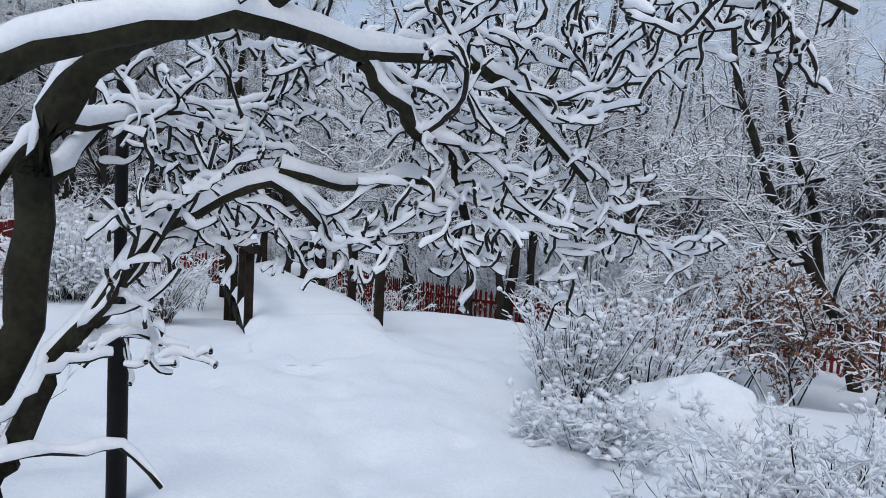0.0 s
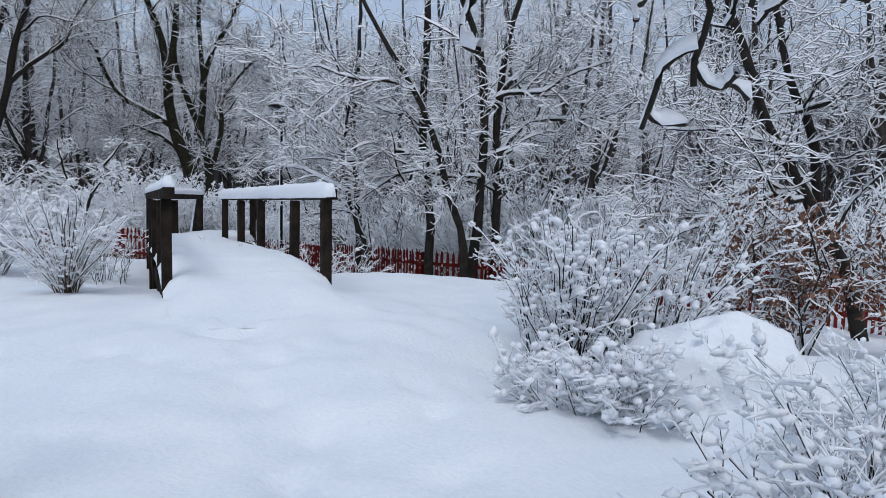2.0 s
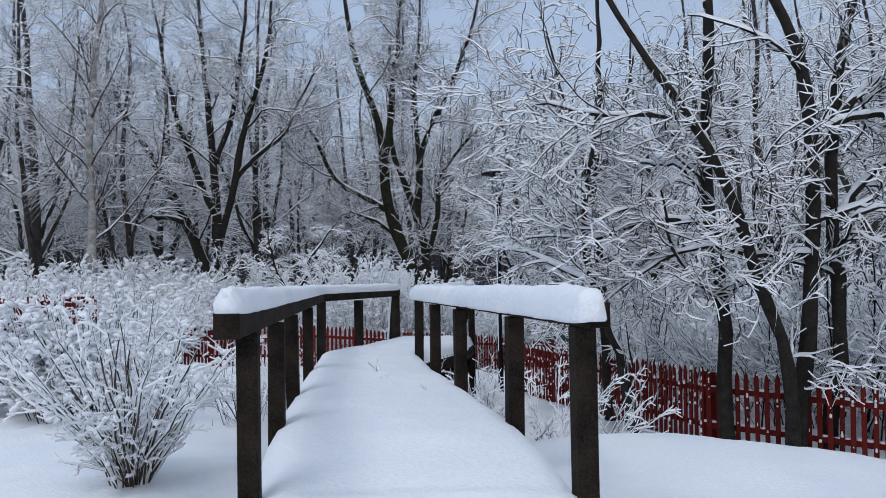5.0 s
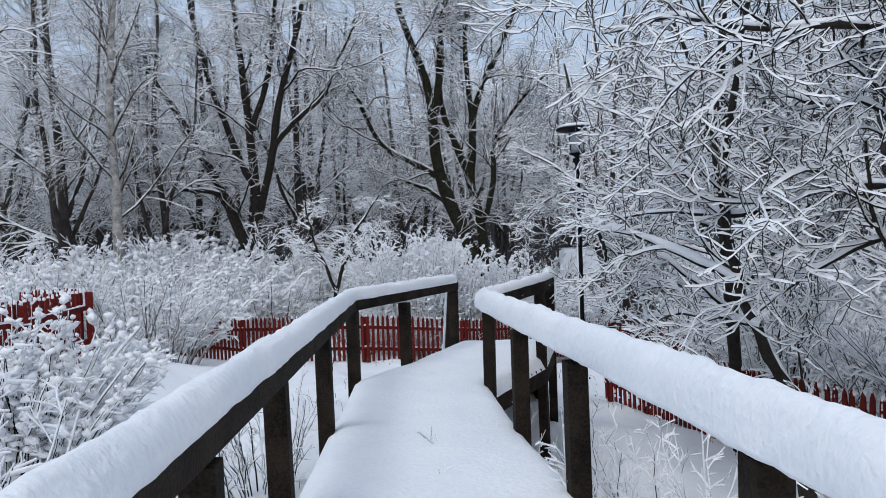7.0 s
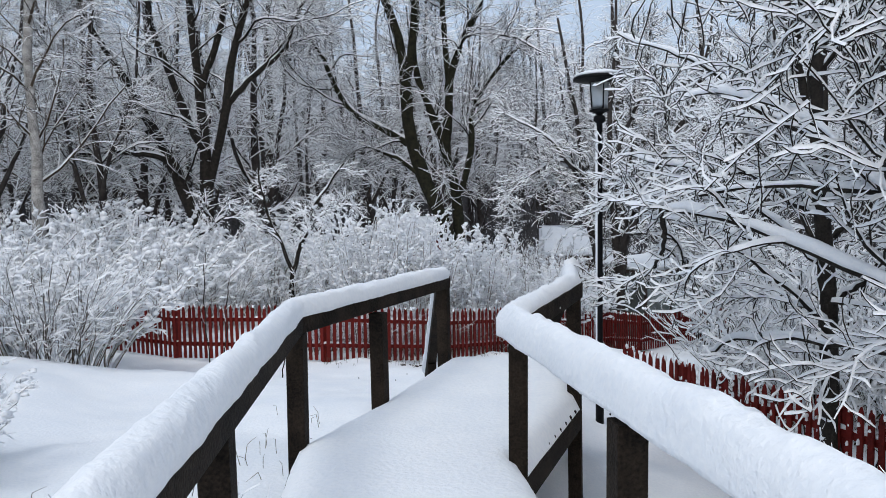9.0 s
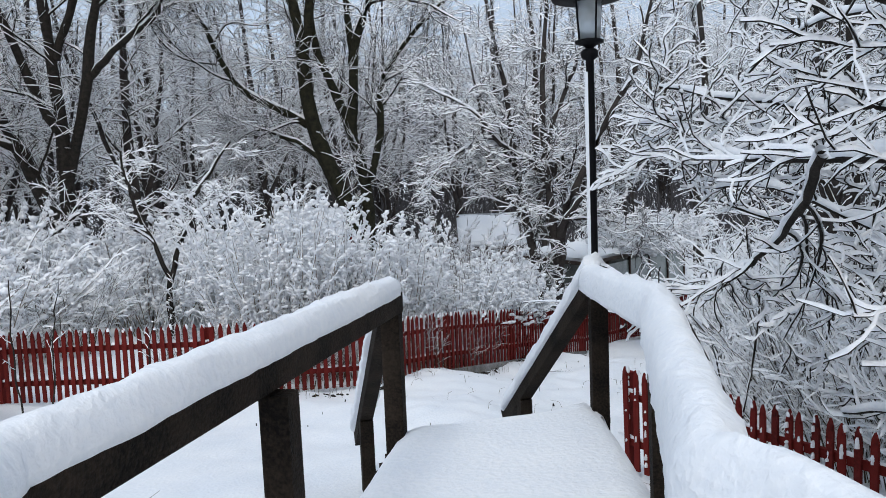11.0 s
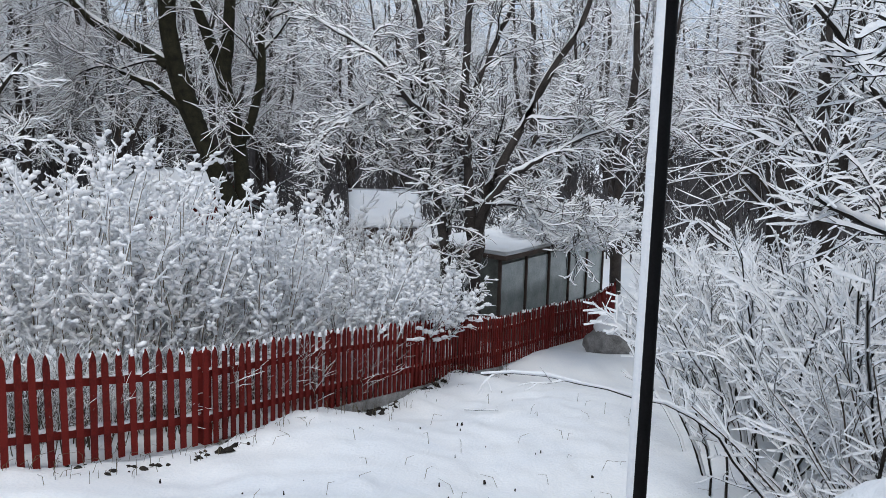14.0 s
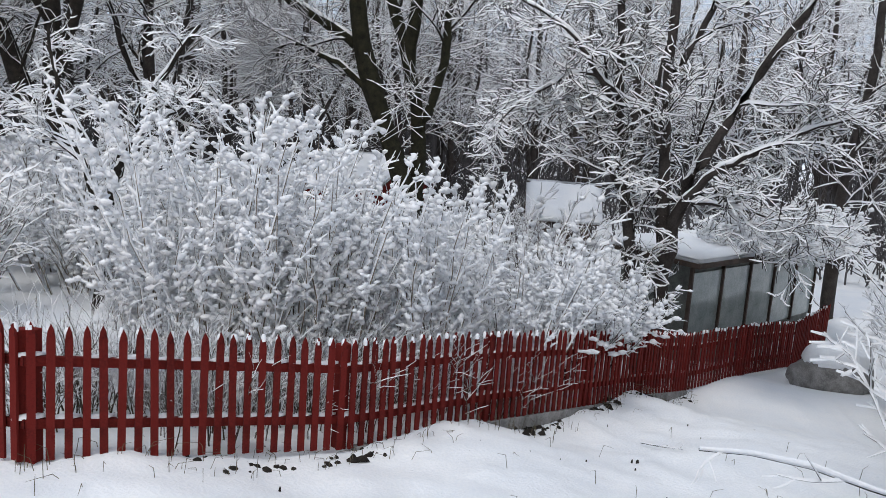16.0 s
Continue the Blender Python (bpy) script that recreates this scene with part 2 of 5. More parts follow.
def smooth_line(points, n):
    p = np.array(points, float)
    s = np.concatenate([[0], np.cumsum(np.linalg.norm(np.diff(p, axis=0), axis=1))])
    t = np.linspace(0, s[-1], n)
    out = np.stack([np.interp(t, s, p[:, k]) for k in range(3)], 1)
    for _ in range(2):
        out[1:-1] = (out[:-2] + 2 * out[1:-1] + out[2:]) / 4
    return out


def sprout(rng, P, R, count, length, angle, segs, wander, lift, thin, t0=0.25, shrink=0.5, flat=0.0):
    """Branches that grow out of the lines P (branch, point, xyz) of thickness R."""
    N, S = P.shape[:2]
    u = t0 + (1 - t0) * (np.arange(count)[None] + rng.uniform(0, 1, (N, count))) / count
    f = u * (S - 1)
    i = np.minimum(f.astype(int), S - 2)
    w = (f - i)[..., None]
    rows = np.arange(N)[:, None]
    a, b = P[rows, i], P[rows, i + 1]
    start, tan = a + (b - a) * w, unit(b - a)
    rad = R[rows, i] * (1 - w[..., 0]) + R[rows, i + 1] * w[..., 0]
    side = rng.normal(size=(N, count, 3))
    side[..., 2] *= 1 - flat
    side -= (side * tan).sum(-1, keepdims=True) * tan
    side = unit(side)
    th = np.radians(angle) * rng.uniform(0.65, 1.3, (N, count, 1))
    d = unit(tan * np.cos(th) + side * np.sin(th))
    L = (rng.uniform(length[0], length[1], (N, count)) * (1 - shrink * (u - t0) / (1 - t0 + 1e-6)))[..., None]
    p, line = start.reshape(-1, 3), [start.reshape(-1, 3)]
    d, L = d.reshape(-1, 3), L.reshape(-1, 1)
    curl = rng.normal(size=d.shape) * wander
    for k in range(segs):
        curl = 0.55 * curl + rng.normal(size=d.shape) * wander
        d = unit(d + curl + np.array((0, 0, lift)))
        p = p + d * L / segs
        line.append(p)
    r0 = np.minimum(rad.reshape(-1) * thin, 0.015 * L[:, 0] + 0.0035)
    taper = np.linspace(1, 0.4, segs + 1)
    return np.stack(line, 1), r0[:, None] * taper[None]


def tubes(groups, sides):
    """Closed-up tubes along groups of lines."""
    V, Q, base = [], [], 0
    for P, R in groups:
        N, S = P.shape[:2]
        tan = unit(np.gradient(P, axis=1))
        ref = np.where(np.abs(tan[..., 2:3]) > 0.9, np.array((1.0, 0, 0)), np.array((0, 0, 1.0)))
        a = unit(np.cross(tan, ref))
        b = np.cross(a, tan)
        ang = 2 * np.pi * np.arange(sides) / sides
        v = P[:, :, None] + R[:, :, None, None] * (np.cos(ang)[:, None] * a[:, :, None] + np.sin(ang)[:, None] * b[:, :, None])
        idx = base + np.arange(N * S * sides).reshape(N, S, sides)
        j = np.arange(sides)
        q = np.stack([idx[:, :-1][..., j], idx[:, :-1][..., (j + 1) % sides], idx[:, 1:][..., (j + 1) % sides], idx[:, 1:][..., j]], -1)
        V.append(v.reshape(-1, 3))
        Q.append(q.reshape(-1, 4))
        base += N * S * sides
    return np.concatenate(V), np.concatenate(Q)


def snow_on(groups, depth, sides, rng, wide=0.9, spread=0.6, cling=0.0):
    """Ridges of snow lying along the upper side of the branches."""
    V, Q, base = [], [], 0
    for P, R in groups:
        N, S = P.shape[:2]
        tan = unit(np.gradient(P, axis=1))
        flatness = np.maximum(cling, np.clip(1.25 * np.sqrt(np.maximum(0, 1 - tan[..., 2] ** 2)) - 0.25, 0, 1))
        a = np.cross(tan, np.array((0, 0, 1.0)))
        a = a / np.maximum(np.linalg.norm(a, axis=-1, keepdims=True), 0.05)
        up = np.cross(a, tan)
        up = np.where(up[..., 2:3] < 0, -up, up)
        k = flatness * rng.uniform(1 - spread, 1 + spread * 0.6, (N, S))
        k[:, -1] *= 0.62
        deep = depth * np.clip((R / 0.012) ** 0.5, 0.5, 1.3)
        steep = np.clip((0.82 - np.abs(tan[..., 2])) / 0.3, cling, 1)
        flatness = np.where(R > 0.03, flatness * steep, flatness)
        half = (np.minimum(R * wide, 0.012 + R * 0.5) + deep * 0.30) * np.minimum(1, k + 0.3) * (flatness > 0.06)
        tall = (R * 0.30 + deep * 1.25) * k
        ang = np.linspace(np.pi, 0, sides) if sides < 5 else np.linspace(np.pi * 1.1, -np.pi * 0.1, sides)
        foot = P + up * (R * (0.25 if sides < 5 else 0.62))[..., None]
        v = foot[:, :, None] + (np.cos(ang)[:, None] * a[:, :, None]) * half[:, :, None, None] + (np.sin(ang)[:, None] * up[:, :, None]) * (tall + R * (0.7 if sides < 5 else 0.3) * (k > 0.02))[:, :, None, None]
        idx = base + np.arange(N * S * sides).reshape(N, S, sides)
        j = np.arange(sides if sides > 4 else sides - 1)
        q = np.stack([idx[:, :-1][..., j], idx[:, :-1][..., (j + 1) % sides], idx[:, 1:][..., (j + 1) % sides], idx[:, 1:][..., j]], -1)
        V.append(v.reshape(-1, 3))
        Q.append(q.reshape(-1, 4))
        base += N * S * sides
    return np.concatenate(V), np.concatenate(Q)


def clumps(groups, count, size, rng):
    """Small rounded lumps of snow caught on the twigs, most of them at forks and tips."""
    V, Q, base = [], [], 0
    rings, around = 4, 6
    th = np.linspace(0.12, np.pi - 0.12, rings)
    ph = 2 * np.pi * np.arange(around) / around
    ball = np.stack([np.sin(th)[:, None] * np.cos(ph), np.sin(th)[:, None] * np.sin(ph), np.cos(th)[:, None] * np.ones(around)], -1)
    for P, R in groups:
        N, S = P.shape[:2]
        n = max(1, int(count * N / sum(g[0].shape[0] for g in groups)))
        row, seg = rng.integers(0, N, n), np.where(rng.uniform(size=n) < 0.5, 0, rng.integers(0, S, n))
        at = P[row, seg] + np.stack([rng.normal(size=n) * 0.004, rng.normal(size=n) * 0.004, np.full(n, size * 0.35)], 1)
        along = P[row, np.minimum(seg + 1, S - 1)] - P[row, np.maximum(seg - 1, 0)]
        along[:, 2] *= 0.5
        along = unit(along + 1e-6)
        r = size * rng.uniform(0.5, 1.35, n)
        v = ball[None] * np.array((1, 1, 0.72)) * (1 + 0.16 * rng.normal(size=(n, rings, around, 1)))
        v = v + along[:, None, None] * (v * along[:, None, None]).sum(-1, keepdims=True) * rng.uniform(0, 0.9, n)[:, None, None, None]
        v = at[:, None, None] + v * r[:, None, None, None]
        idx = base + np.arange(n * rings * around).reshape(n, rings, around)
        j = np.arange(around)
        q = np.stack([idx[:, :-1][..., j], idx[:, 1:][..., j], idx[:, 1:][..., (j + 1) % around], idx[:, :-1][..., (j + 1) % around]], -1)
        V.append(v.reshape(-1, 3))
        Q.append(q.reshape(-1, 4))
        base += n * rings * around
    return np.concatenate(V), np.concatenate(Q)


def tree(name, at, label, category, limbs, plan, seed, bark=BARK, twig=None, depth=0.02, sides=3, group="", wide=0.9, fat=8, cling=0.0, least=0.0):
    """limbs: (points, first radius, last radius). plan: rows for sprout(), one a generation."""
    rng = np.random.default_rng(seed)
    own = [(smooth_line(l[0], 20)[None], np.linspace(l[1], l[2], 20)[None], len(l) > 3) for l in limbs]
    P, R = np.concatenate([g[0] for g in own]), np.concatenate([g[1] for g in own])
    sway = rng.normal(size=P.shape)
    sway[:, 1:-1] = (sway[:, :-2] + sway[:, 1:-1] + sway[:, 2:]) / 2
    sway[:, 0] = 0
    P = P + sway * (0.35 * np.minimum(R, 0.09) + 0.011)[..., None]
    R[:, 1:-1] *= 1 + 0.07 * rng.normal(size=R[:, 1:-1].shape)
    main, rest = [(P, R)], []
    fertile = np.array([not g[2] for g in own])
    P, R = P[fertile], R[fertile]
    for k, row in enumerate(plan):
        P, R = sprout(rng, P, R, *row)
        R = np.maximum(R, least)
        (main if k == 0 and row[0] < 7 and len(plan) > 2 else rest).append((P, R))
    top = thing(name, at, label, category, group)
    part_mesh("trunk", mesh_of("trunk", *tubes(main, fat), bark), top)
    if rest:
        part_mesh("crown", mesh_of("crown", *tubes(rest, sides), twig or bark), top)
    sn = snow_on(main, depth * 0.9, 7, rng, wide, 0.5, cling)
    part_mesh("snow", mesh_of("snow", *sn, SNOW_CLUMP), top, "fresh snow lying along the branches")
    if rest:
        tagged(part_mesh("twig_snow", mesh_of("twig_snow", *snow_on(rest, depth, {3: 3, 4: 4}.get(sides, 6), rng, wide), SNOW_CLUMP), top, "snow clinging to the twigs"), kind="stuff")
    return top


def grown(name, label, limbs, plan, seed, **more):
    """A tree whose limbs are given in the place's own coordinates; the first limb starts at its foot."""
    o = np.array(limbs[0][0][0], float)
    local = [([tuple(np.array(p) - o) for p in l[0]], *l[1:]) for l in limbs]
    return tree(name, tuple(o), label, "tree", local, plan, seed, **more)


def bush(name, at, label, stems, height, spread, seed, plan, depth=0.02, r=0.009, group="", twig=TWIG, cling=0.4, category="bush", base=0.15, sides=3, long=0.0, turn=0.0, round_snow=3, lumps=0, lump=0.02):
    """A shrub of many stems that fan out from the ground; long stretches its base along its own x."""
    rng = np.random.default_rng(seed)
    az, tilt = rng.uniform(0, 2 * math.pi, stems), rng.uniform(0.05, 1, stems) ** 0.7 * spread
    h = height * rng.uniform(0.6, 1.08, stems)
    S = 8
    u = np.linspace(0, 1, S)
    foot = np.stack([np.cos(az) * base * rng.uniform(0, 1, stems) + long * rng.uniform(-0.5, 0.5, stems), np.sin(az) * base * rng.uniform(0, 1, stems), np.full(stems, -0.05)], 1)
    out = np.stack([np.cos(az), np.sin(az), np.zeros(stems)], 1)
    P = foot[:, None] + out[:, None] * (np.sin(tilt)[:, None] * h[:, None] * u[None] ** 1.25)[..., None]
    P[..., 2] += np.cos(tilt * 0.85)[:, None] * h[:, None] * u[None] ** 0.93
    P[:, 1:] += np.cumsum(rng.normal(size=(stems, S - 1, 3)) * 0.012 * height, 1)
    R = r * rng.uniform(0.6, 1.3, stems)[:, None] * np.linspace(1, 0.4, S)[None]
    groups = [(P, R)]
    for row in plan:
        P, R = sprout(rng, P, R, *row)
        groups.append((P, R))
    top = thing(name, at, label, category, group, rz=turn)
    part_mesh("stem_fan", mesh_of("stem_fan", *tubes(groups[:1], 4), twig), top)
    part_mesh("crown", mesh_of("crown", *tubes(groups[1:], sides), twig), top)
    part_mesh("snow", mesh_of("snow", *snow_on(groups, depth, round_snow, rng, 0.9, 0.6, cling), SNOW_CLUMP), top, "fresh snow clinging to stems and twigs")
    if lumps:
        tagged(part_mesh("snow_clumps", mesh_of("snow_clumps", *clumps(groups[1:], lumps, lump, rng), SNOW_CLUMP), top, "rounded clumps of snow in the forks"), kind="stuff")
    return top


# ---- footbridge ----
R_LINE = [(-0.87, 9.61), (-1.40, 10.70), (-2.12, 12.24), (-2.69, 13.42), (-3.34, 14.93), (-3.19, 16.64), (-3.37, 18.15)]
R_UNDER = [0.955, 0.90, 0.83, 0.785, 0.725, 0.71, 0.62]
L_LINE = [(-2.5, 9.3), (-2.92, 10.36), (-3.38, 11.53), (-3.96, 13.01), (-4.65, 14.82), (-4.55, 15.93), (-4.54, 17.57)]
L_UNDER = [0.94, 0.88, 0.83, 0.78, 0.72, 0.665, 0.63]
RAIL_H, RAIL_W, POST = 0.115, 0.11, 0.105


def deck_snow(y):
    return float(np.interp(y, [8.4, 9.3, 10.2, 10.9, 14.6, 17.5, 18.6], [0.03, 0.11, 0.24, 0.25, 0.08, -0.04, -0.10]))


def footbridge():
    top = thing("footbridge", (-2.6, 12, land_z(-2.6, 12)), "dark-stained timber footbridge with snow-laden handrails", "footbridge")
    inv = Matrix.Translation(-Vector(top.matrix_basis.translation))

    def add(name, bm, mat, label="", smooth=False):
        bmesh.ops.transform(bm, matrix=inv, verts=bm.verts)
        return part(name, bm, mat, top, label, smooth=smooth)
    for line, under, first in ((R_LINE, R_UNDER, True), (L_LINE, L_UNDER, False)):
        for k, ((x, y), u) in enumerate(zip(line, under)):
            a = line[min(k + 1, len(line) - 1)]
            b = line[max(k - 1, 0)]
            turn = math.degrees(math.atan2(a[1] - b[1], a[0] - b[0]))
            low = min(deck_snow(y) - 0.75, land_z(x, y) - 0.15)
            h = u - low + 0.0
            add("post", box(POST, POST, h, 0.007, pose(x, y, low, 0.6 * math.sin(k * 2.1), 0.7 * math.cos(k * 1.3), turn)), TIMBER)
        pts = [(x, y, u + RAIL_H / 2 + 0.002) for (x, y), u in zip(line, under)]
        cuts = [0, 4, 5, 6] if first else [0, 4, 6]
        for i, j in zip(cuts, cuts[1:]):
            a, b = Vector(pts[i]), Vector(pts[j])
            d = (b - a).normalized()
            if i == 0:
                a = a - d * (0.20 if first else 0.55)
            if j == 6:
                b = b + d * 0.07
            add("handrail", beam(a - d * 0.0, b, RAIL_W, RAIL_H), TIMBER)
        d0 = (Vector(pts[0]) - Vector(pts[1])).normalized() * (0.23 if first else 0.58)
        d1 = (Vector(pts[-1]) - Vector(pts[-2])).normalized() * (0.06 if first else 0.10)
        cap = [Vector(pts[0]) + d0] + [Vector(pts[c]) for c in cuts] + [Vector(pts[-1]) + d1]
        cap = [tuple(p + Vector((-0.028 if first else 0, 0, RAIL_H / 2 - (0.072 if first else 0.0)))) for p in cap]
        me = snow_bar(cap, 0.158 if first else 0.128, 0.150 if first else 0.10, seed=3 if first else 8, lumps=0.12, step=0.035, skirt=0.12 if first else 0.04, ends=(1, 0) if first else (1, 1))
        part_mesh("rail_snow", me, top, "thick rounded ridge of snow on the handrail", m=inv)
        # side beam of the deck
        for i, j in zip(cuts, cuts[1:]):
            a, b = line[i], line[j]
            add("deck_beam", beam((*a, deck_snow(a[1]) - 0.24), (*b, deck_snow(b[1]) - 0.24), 0.09, 0.16), TIMBER)
    # deck boards under the snow
    n = 62
    for k in range(n):
        u = k / (n - 1)
        i = u * 6
        def on(line):
            f = min(int(i), 5)
            w = i - f
            return Vector((line[f][0] * (1 - w) + line[f + 1][0] * w, line[f][1] * (1 - w) + line[f + 1][1] * w, 0))
        a, b = on(L_LINE), on(R_LINE)
        a.z, b.z = deck_snow(a.y) - 0.145, deck_snow(b.y) - 0.145
        out = (b - a).normalized() * 0.01
        add("board", beam(a - out, b + out, 0.13, 0.03, 0.0), TIMBER)
    # the snow on the deck
    rows, cols = 150, 26
    V = []
    for r in range(rows):
        i = r / (rows - 1) * 7.6 - 1.6
        f = max(min(int(i), 5), 0)
        w = i - f
        w2 = w
        a = np.array([L_LINE[f][0] * (1 - w) + L_LINE[f + 1][0] * w2, L_LINE[f][1] * (1 - w) + L_LINE[f + 1][1] * w2])
        b = np.array([R_LINE[f][0] * (1 - w) + R_LINE[f + 1][0] * w2, R_LINE[f][1] * (1 - w) + R_LINE[f + 1][1] * w2])
        for c in range(cols):
            v = -0.03 + 1.06 * c / (cols - 1)
            x, y = a + (b - a) * v
            edge = min(c, cols - 1 - c)
            z = deck_snow(y) + 0.02 * noise.noise(Vector((x * 1.7, y * 1.7, 3))) + 0.008 * noise.noise(Vector((x * 7, y * 7, 3)))
            drop = {0: 0.16, 1: 0.05, 2: 0.015}.get(edge, 0)
            if i < 0:
                t = -i / 1.6
                s = (3 - 2 * t) * t * t
                s = max(s, (1.0 - edge / 5) * min(1, t * 5))
                z = (z + 0.03) * (1 - s) + (land_z(x, y) - 0.04) * s
                drop *= max(0, 1 + 3 * i)
            z -= drop
            V.append((x, y, z))
    idx = np.arange(rows * cols).reshape(rows, cols)
    q = np.stack([idx[:-1, :-1], idx[:-1, 1:], idx[1:, 1:], idx[1:, :-1]], -1).reshape(-1, 4)
    part_mesh("deck_snow", mesh_of("deck_snow", V, q, SNOW), top, "untrodden snow covering the deck", m=inv)
    return top


footbridge()

DOWN = Vector((-0.38, 0.925, 0))


def steps():
    a, b = Vector((-4.52, 17.60, 0)), Vector((-3.38, 18.17, 0))
    foot = land_z(-4.7, 19.6)
    top = thing("timber_steps", (-4.5, 18.9, foot), "snow-covered timber steps with sloping handrails leading down", "steps")
    inv = Matrix.Translation(-Vector(top.matrix_basis.translation))
    n, rise, going = 5, 0.18, 0.31
    for k in range(n):
        z = -0.26 - rise * k
        o = DOWN * (going * (k + 0.5))
        part("tread", beam(a + o + Vector((0, 0, z)), b + o + Vector((0, 0, z)), going + 0.0, 0.05, 0.005), TIMBER, top, m=inv)
    rows, cols = 60, 16
    V = []
    for r in range(rows):
        s = r / (rows - 1) * (n * going + 0.5) - 0.15
        k = s / going
        z0 = -0.10 - rise * (max(0, math.floor(k)) + min(1, max(0, (k - math.floor(k) - 0.35) / 0.65)) ** 1.3 * (1 if k > 0 else 0))
        for c in range(cols):
            v = c / (cols - 1)
            p = a + (b - a) * (-0.04 + 1.08 * v) + DOWN * s
            z = max(z0 + 0.03 * noise.noise(Vector((p.x * 3, p.y * 3, 1))), land_z(p.x, p.y) - 0.06)
            if min(c, cols - 1 - c) == 0:
                z -= 0.2
            V.append((p.x, p.y, z))
    idx = np.arange(rows * cols).reshape(rows, cols)
    q = np.stack([idx[:-1, :-1], idx[:-1, 1:], idx[1:, 1:], idx[1:, :-1]], -1).reshape(-1, 4)
    part_mesh("step_snow", mesh_of("step_snow", V, q, SNOW), top, "deep snow rounded over the treads", m=inv)
    for start, z, seed in ((Vector((-3.40, 18.19, 0)), 0.655, 21), (Vector((-4.57, 17.62, 0)), 0.66, 22)):
        e = start + DOWN * 1.74
        s3, e3 = Vector((start.x, start.y, z + 0.03)), Vector((e.x, e.y, z - 1.36))
        part("sloping_rail", beam(s3, e3, 0.10, 0.13), TIMBER, top, m=inv)
        d = (e3 - s3).normalized()
        upn = Vector((0, 0, 0.052))
        part_mesh("rail_snow", snow_bar([s3 + upn - d * (0.03 if seed == 21 else 0), (s3 + e3) / 2 + upn, e3 + upn - d * 0.04], 0.165, 0.125 if seed == 21 else 0.105, seed, 0.2, 0.035, ends=(0 if seed == 21 else 1, 1)), top, "ridge of snow on the sloping rail", m=inv)
        p = start + DOWN * 1.3
        low = land_z(p.x, p.y) - 0.15
        zt = z + 0.03 - 1.39 * 1.3 / 1.74 - 0.06
        part("post", box(0.1, 0.1, zt - low, 0.006, pose(p.x, p.y, low, 0, 0, 22)), TIMBER, top, m=inv)
        part("stringer", beam((start.x, start.y, -0.44), (start.x + DOWN.x * n * going, start.y + DOWN.y * n * going, -0.44 - rise * n), 0.05, 0.2), TIMBER, top, m=inv)
    return top


steps()


# ---- lamp posts ----
def lamp_post():
    x, y = -3.27, 20.28
    z = land_z(x, y) - 0.1
    top = thing("lamp_post", (x, y, z), "black iron park lamp post with flat snow-capped lantern", "lamp post")
    k = 2.47 - z
    part("pole", lathe([(0.052, 0), (0.052, 0.9), (0.04, 0.95), (0.038, 2.2), (0.036, k - 0.1), (0.075, k - 0.07), (0.075, k - 0.02), (0.05, k)], 20), IRON, top, smooth=True)
    part("bracket", lathe([(0.03, k), (0.06, k + 0.03), (0.125, k + 0.05), (0.125, k + 0.07), (0.11, k + 0.075)], 20), IRON, top, smooth=True)
    glass = part("glass", lathe([(0.095, k + 0.075), (0.118, k + 0.40)], 20), GLASS, top, "frosted glass cylinder of the lantern", smooth=True)
    for j in range(4):
        c, s = math.cos(j * math.pi / 2 + 0.5), math.sin(j * math.pi / 2 + 0.5)
        part("bar", beam((c * 0.102, s * 0.102, k + 0.07), (c * 0.126, s * 0.126, k + 0.42), 0.012, 0.012, 0), IRON, glass)
    cap = part("cap", lathe([(0.12, k + 0.40), (0.14, k + 0.415), (0.315, k + 0.43), (0.325, k + 0.44), (0.325, k + 0.46), (0.30, k + 0.475), (0.05, k + 0.50)], 28), IRON, top, smooth=True)
    part("cap_snow", lathe([(0.30, k + 0.478), (0.29, k + 0.51), (0.2, k + 0.535), (0.02, k + 0.54)], 24), SNOW, cap, smooth=True)
    # snow driven against one side of the pole
    V, n, m = [], 80, 7
    for i in range(n):
        h = 0.4 + (k - 0.6) * i / (n - 1)
        g = 1 + 0.35 * noise.noise(Vector((0, 0, h * 5)))
        for j in range(m):
            a = math.radians(180 + 55 * (j / (m - 1) * 2 - 1))
            r = 0.036 + 0.016 * g * math.sin(math.pi * j / (m - 1))
            V.append((r * math.cos(a), r * math.sin(a), h))
    idx = np.arange(n * m).reshape(n, m)
    q = np.stack([idx[:-1, :-1], idx[:-1, 1:], idx[1:, 1:], idx[1:, :-1]], -1).reshape(-1, 4)
    part_mesh("driven_snow", mesh_of("driven_snow", V, q, SNOW_CLUMP), top, "strip of wind-driven snow on the pole")
    return top


lamp_post()


def dark_pole():
    x, y = -1.85, 4.42
    z = land_z(x, y) - 0.12
    top = thing("pole", (x, y, z), "black iron pole with a thicker lower sleeve, specked with snow", "pole")
    part("sleeve", lathe([(0.058, 0), (0.058, 1.22), (0.053, 1.25), (0.04, 1.27)], 20), IRON, top, smooth=True)
    part("shaft", lathe([(0.036, 1.26), (0.033, 3.9)], 18), IRON, top, smooth=True)
    part("collar_snow", lathe([(0.059, 1.21), (0.068, 1.235), (0.058, 1.275), (0.037, 1.30)], 16), SNOW_CLUMP, top, smooth=True)


dark_pole()


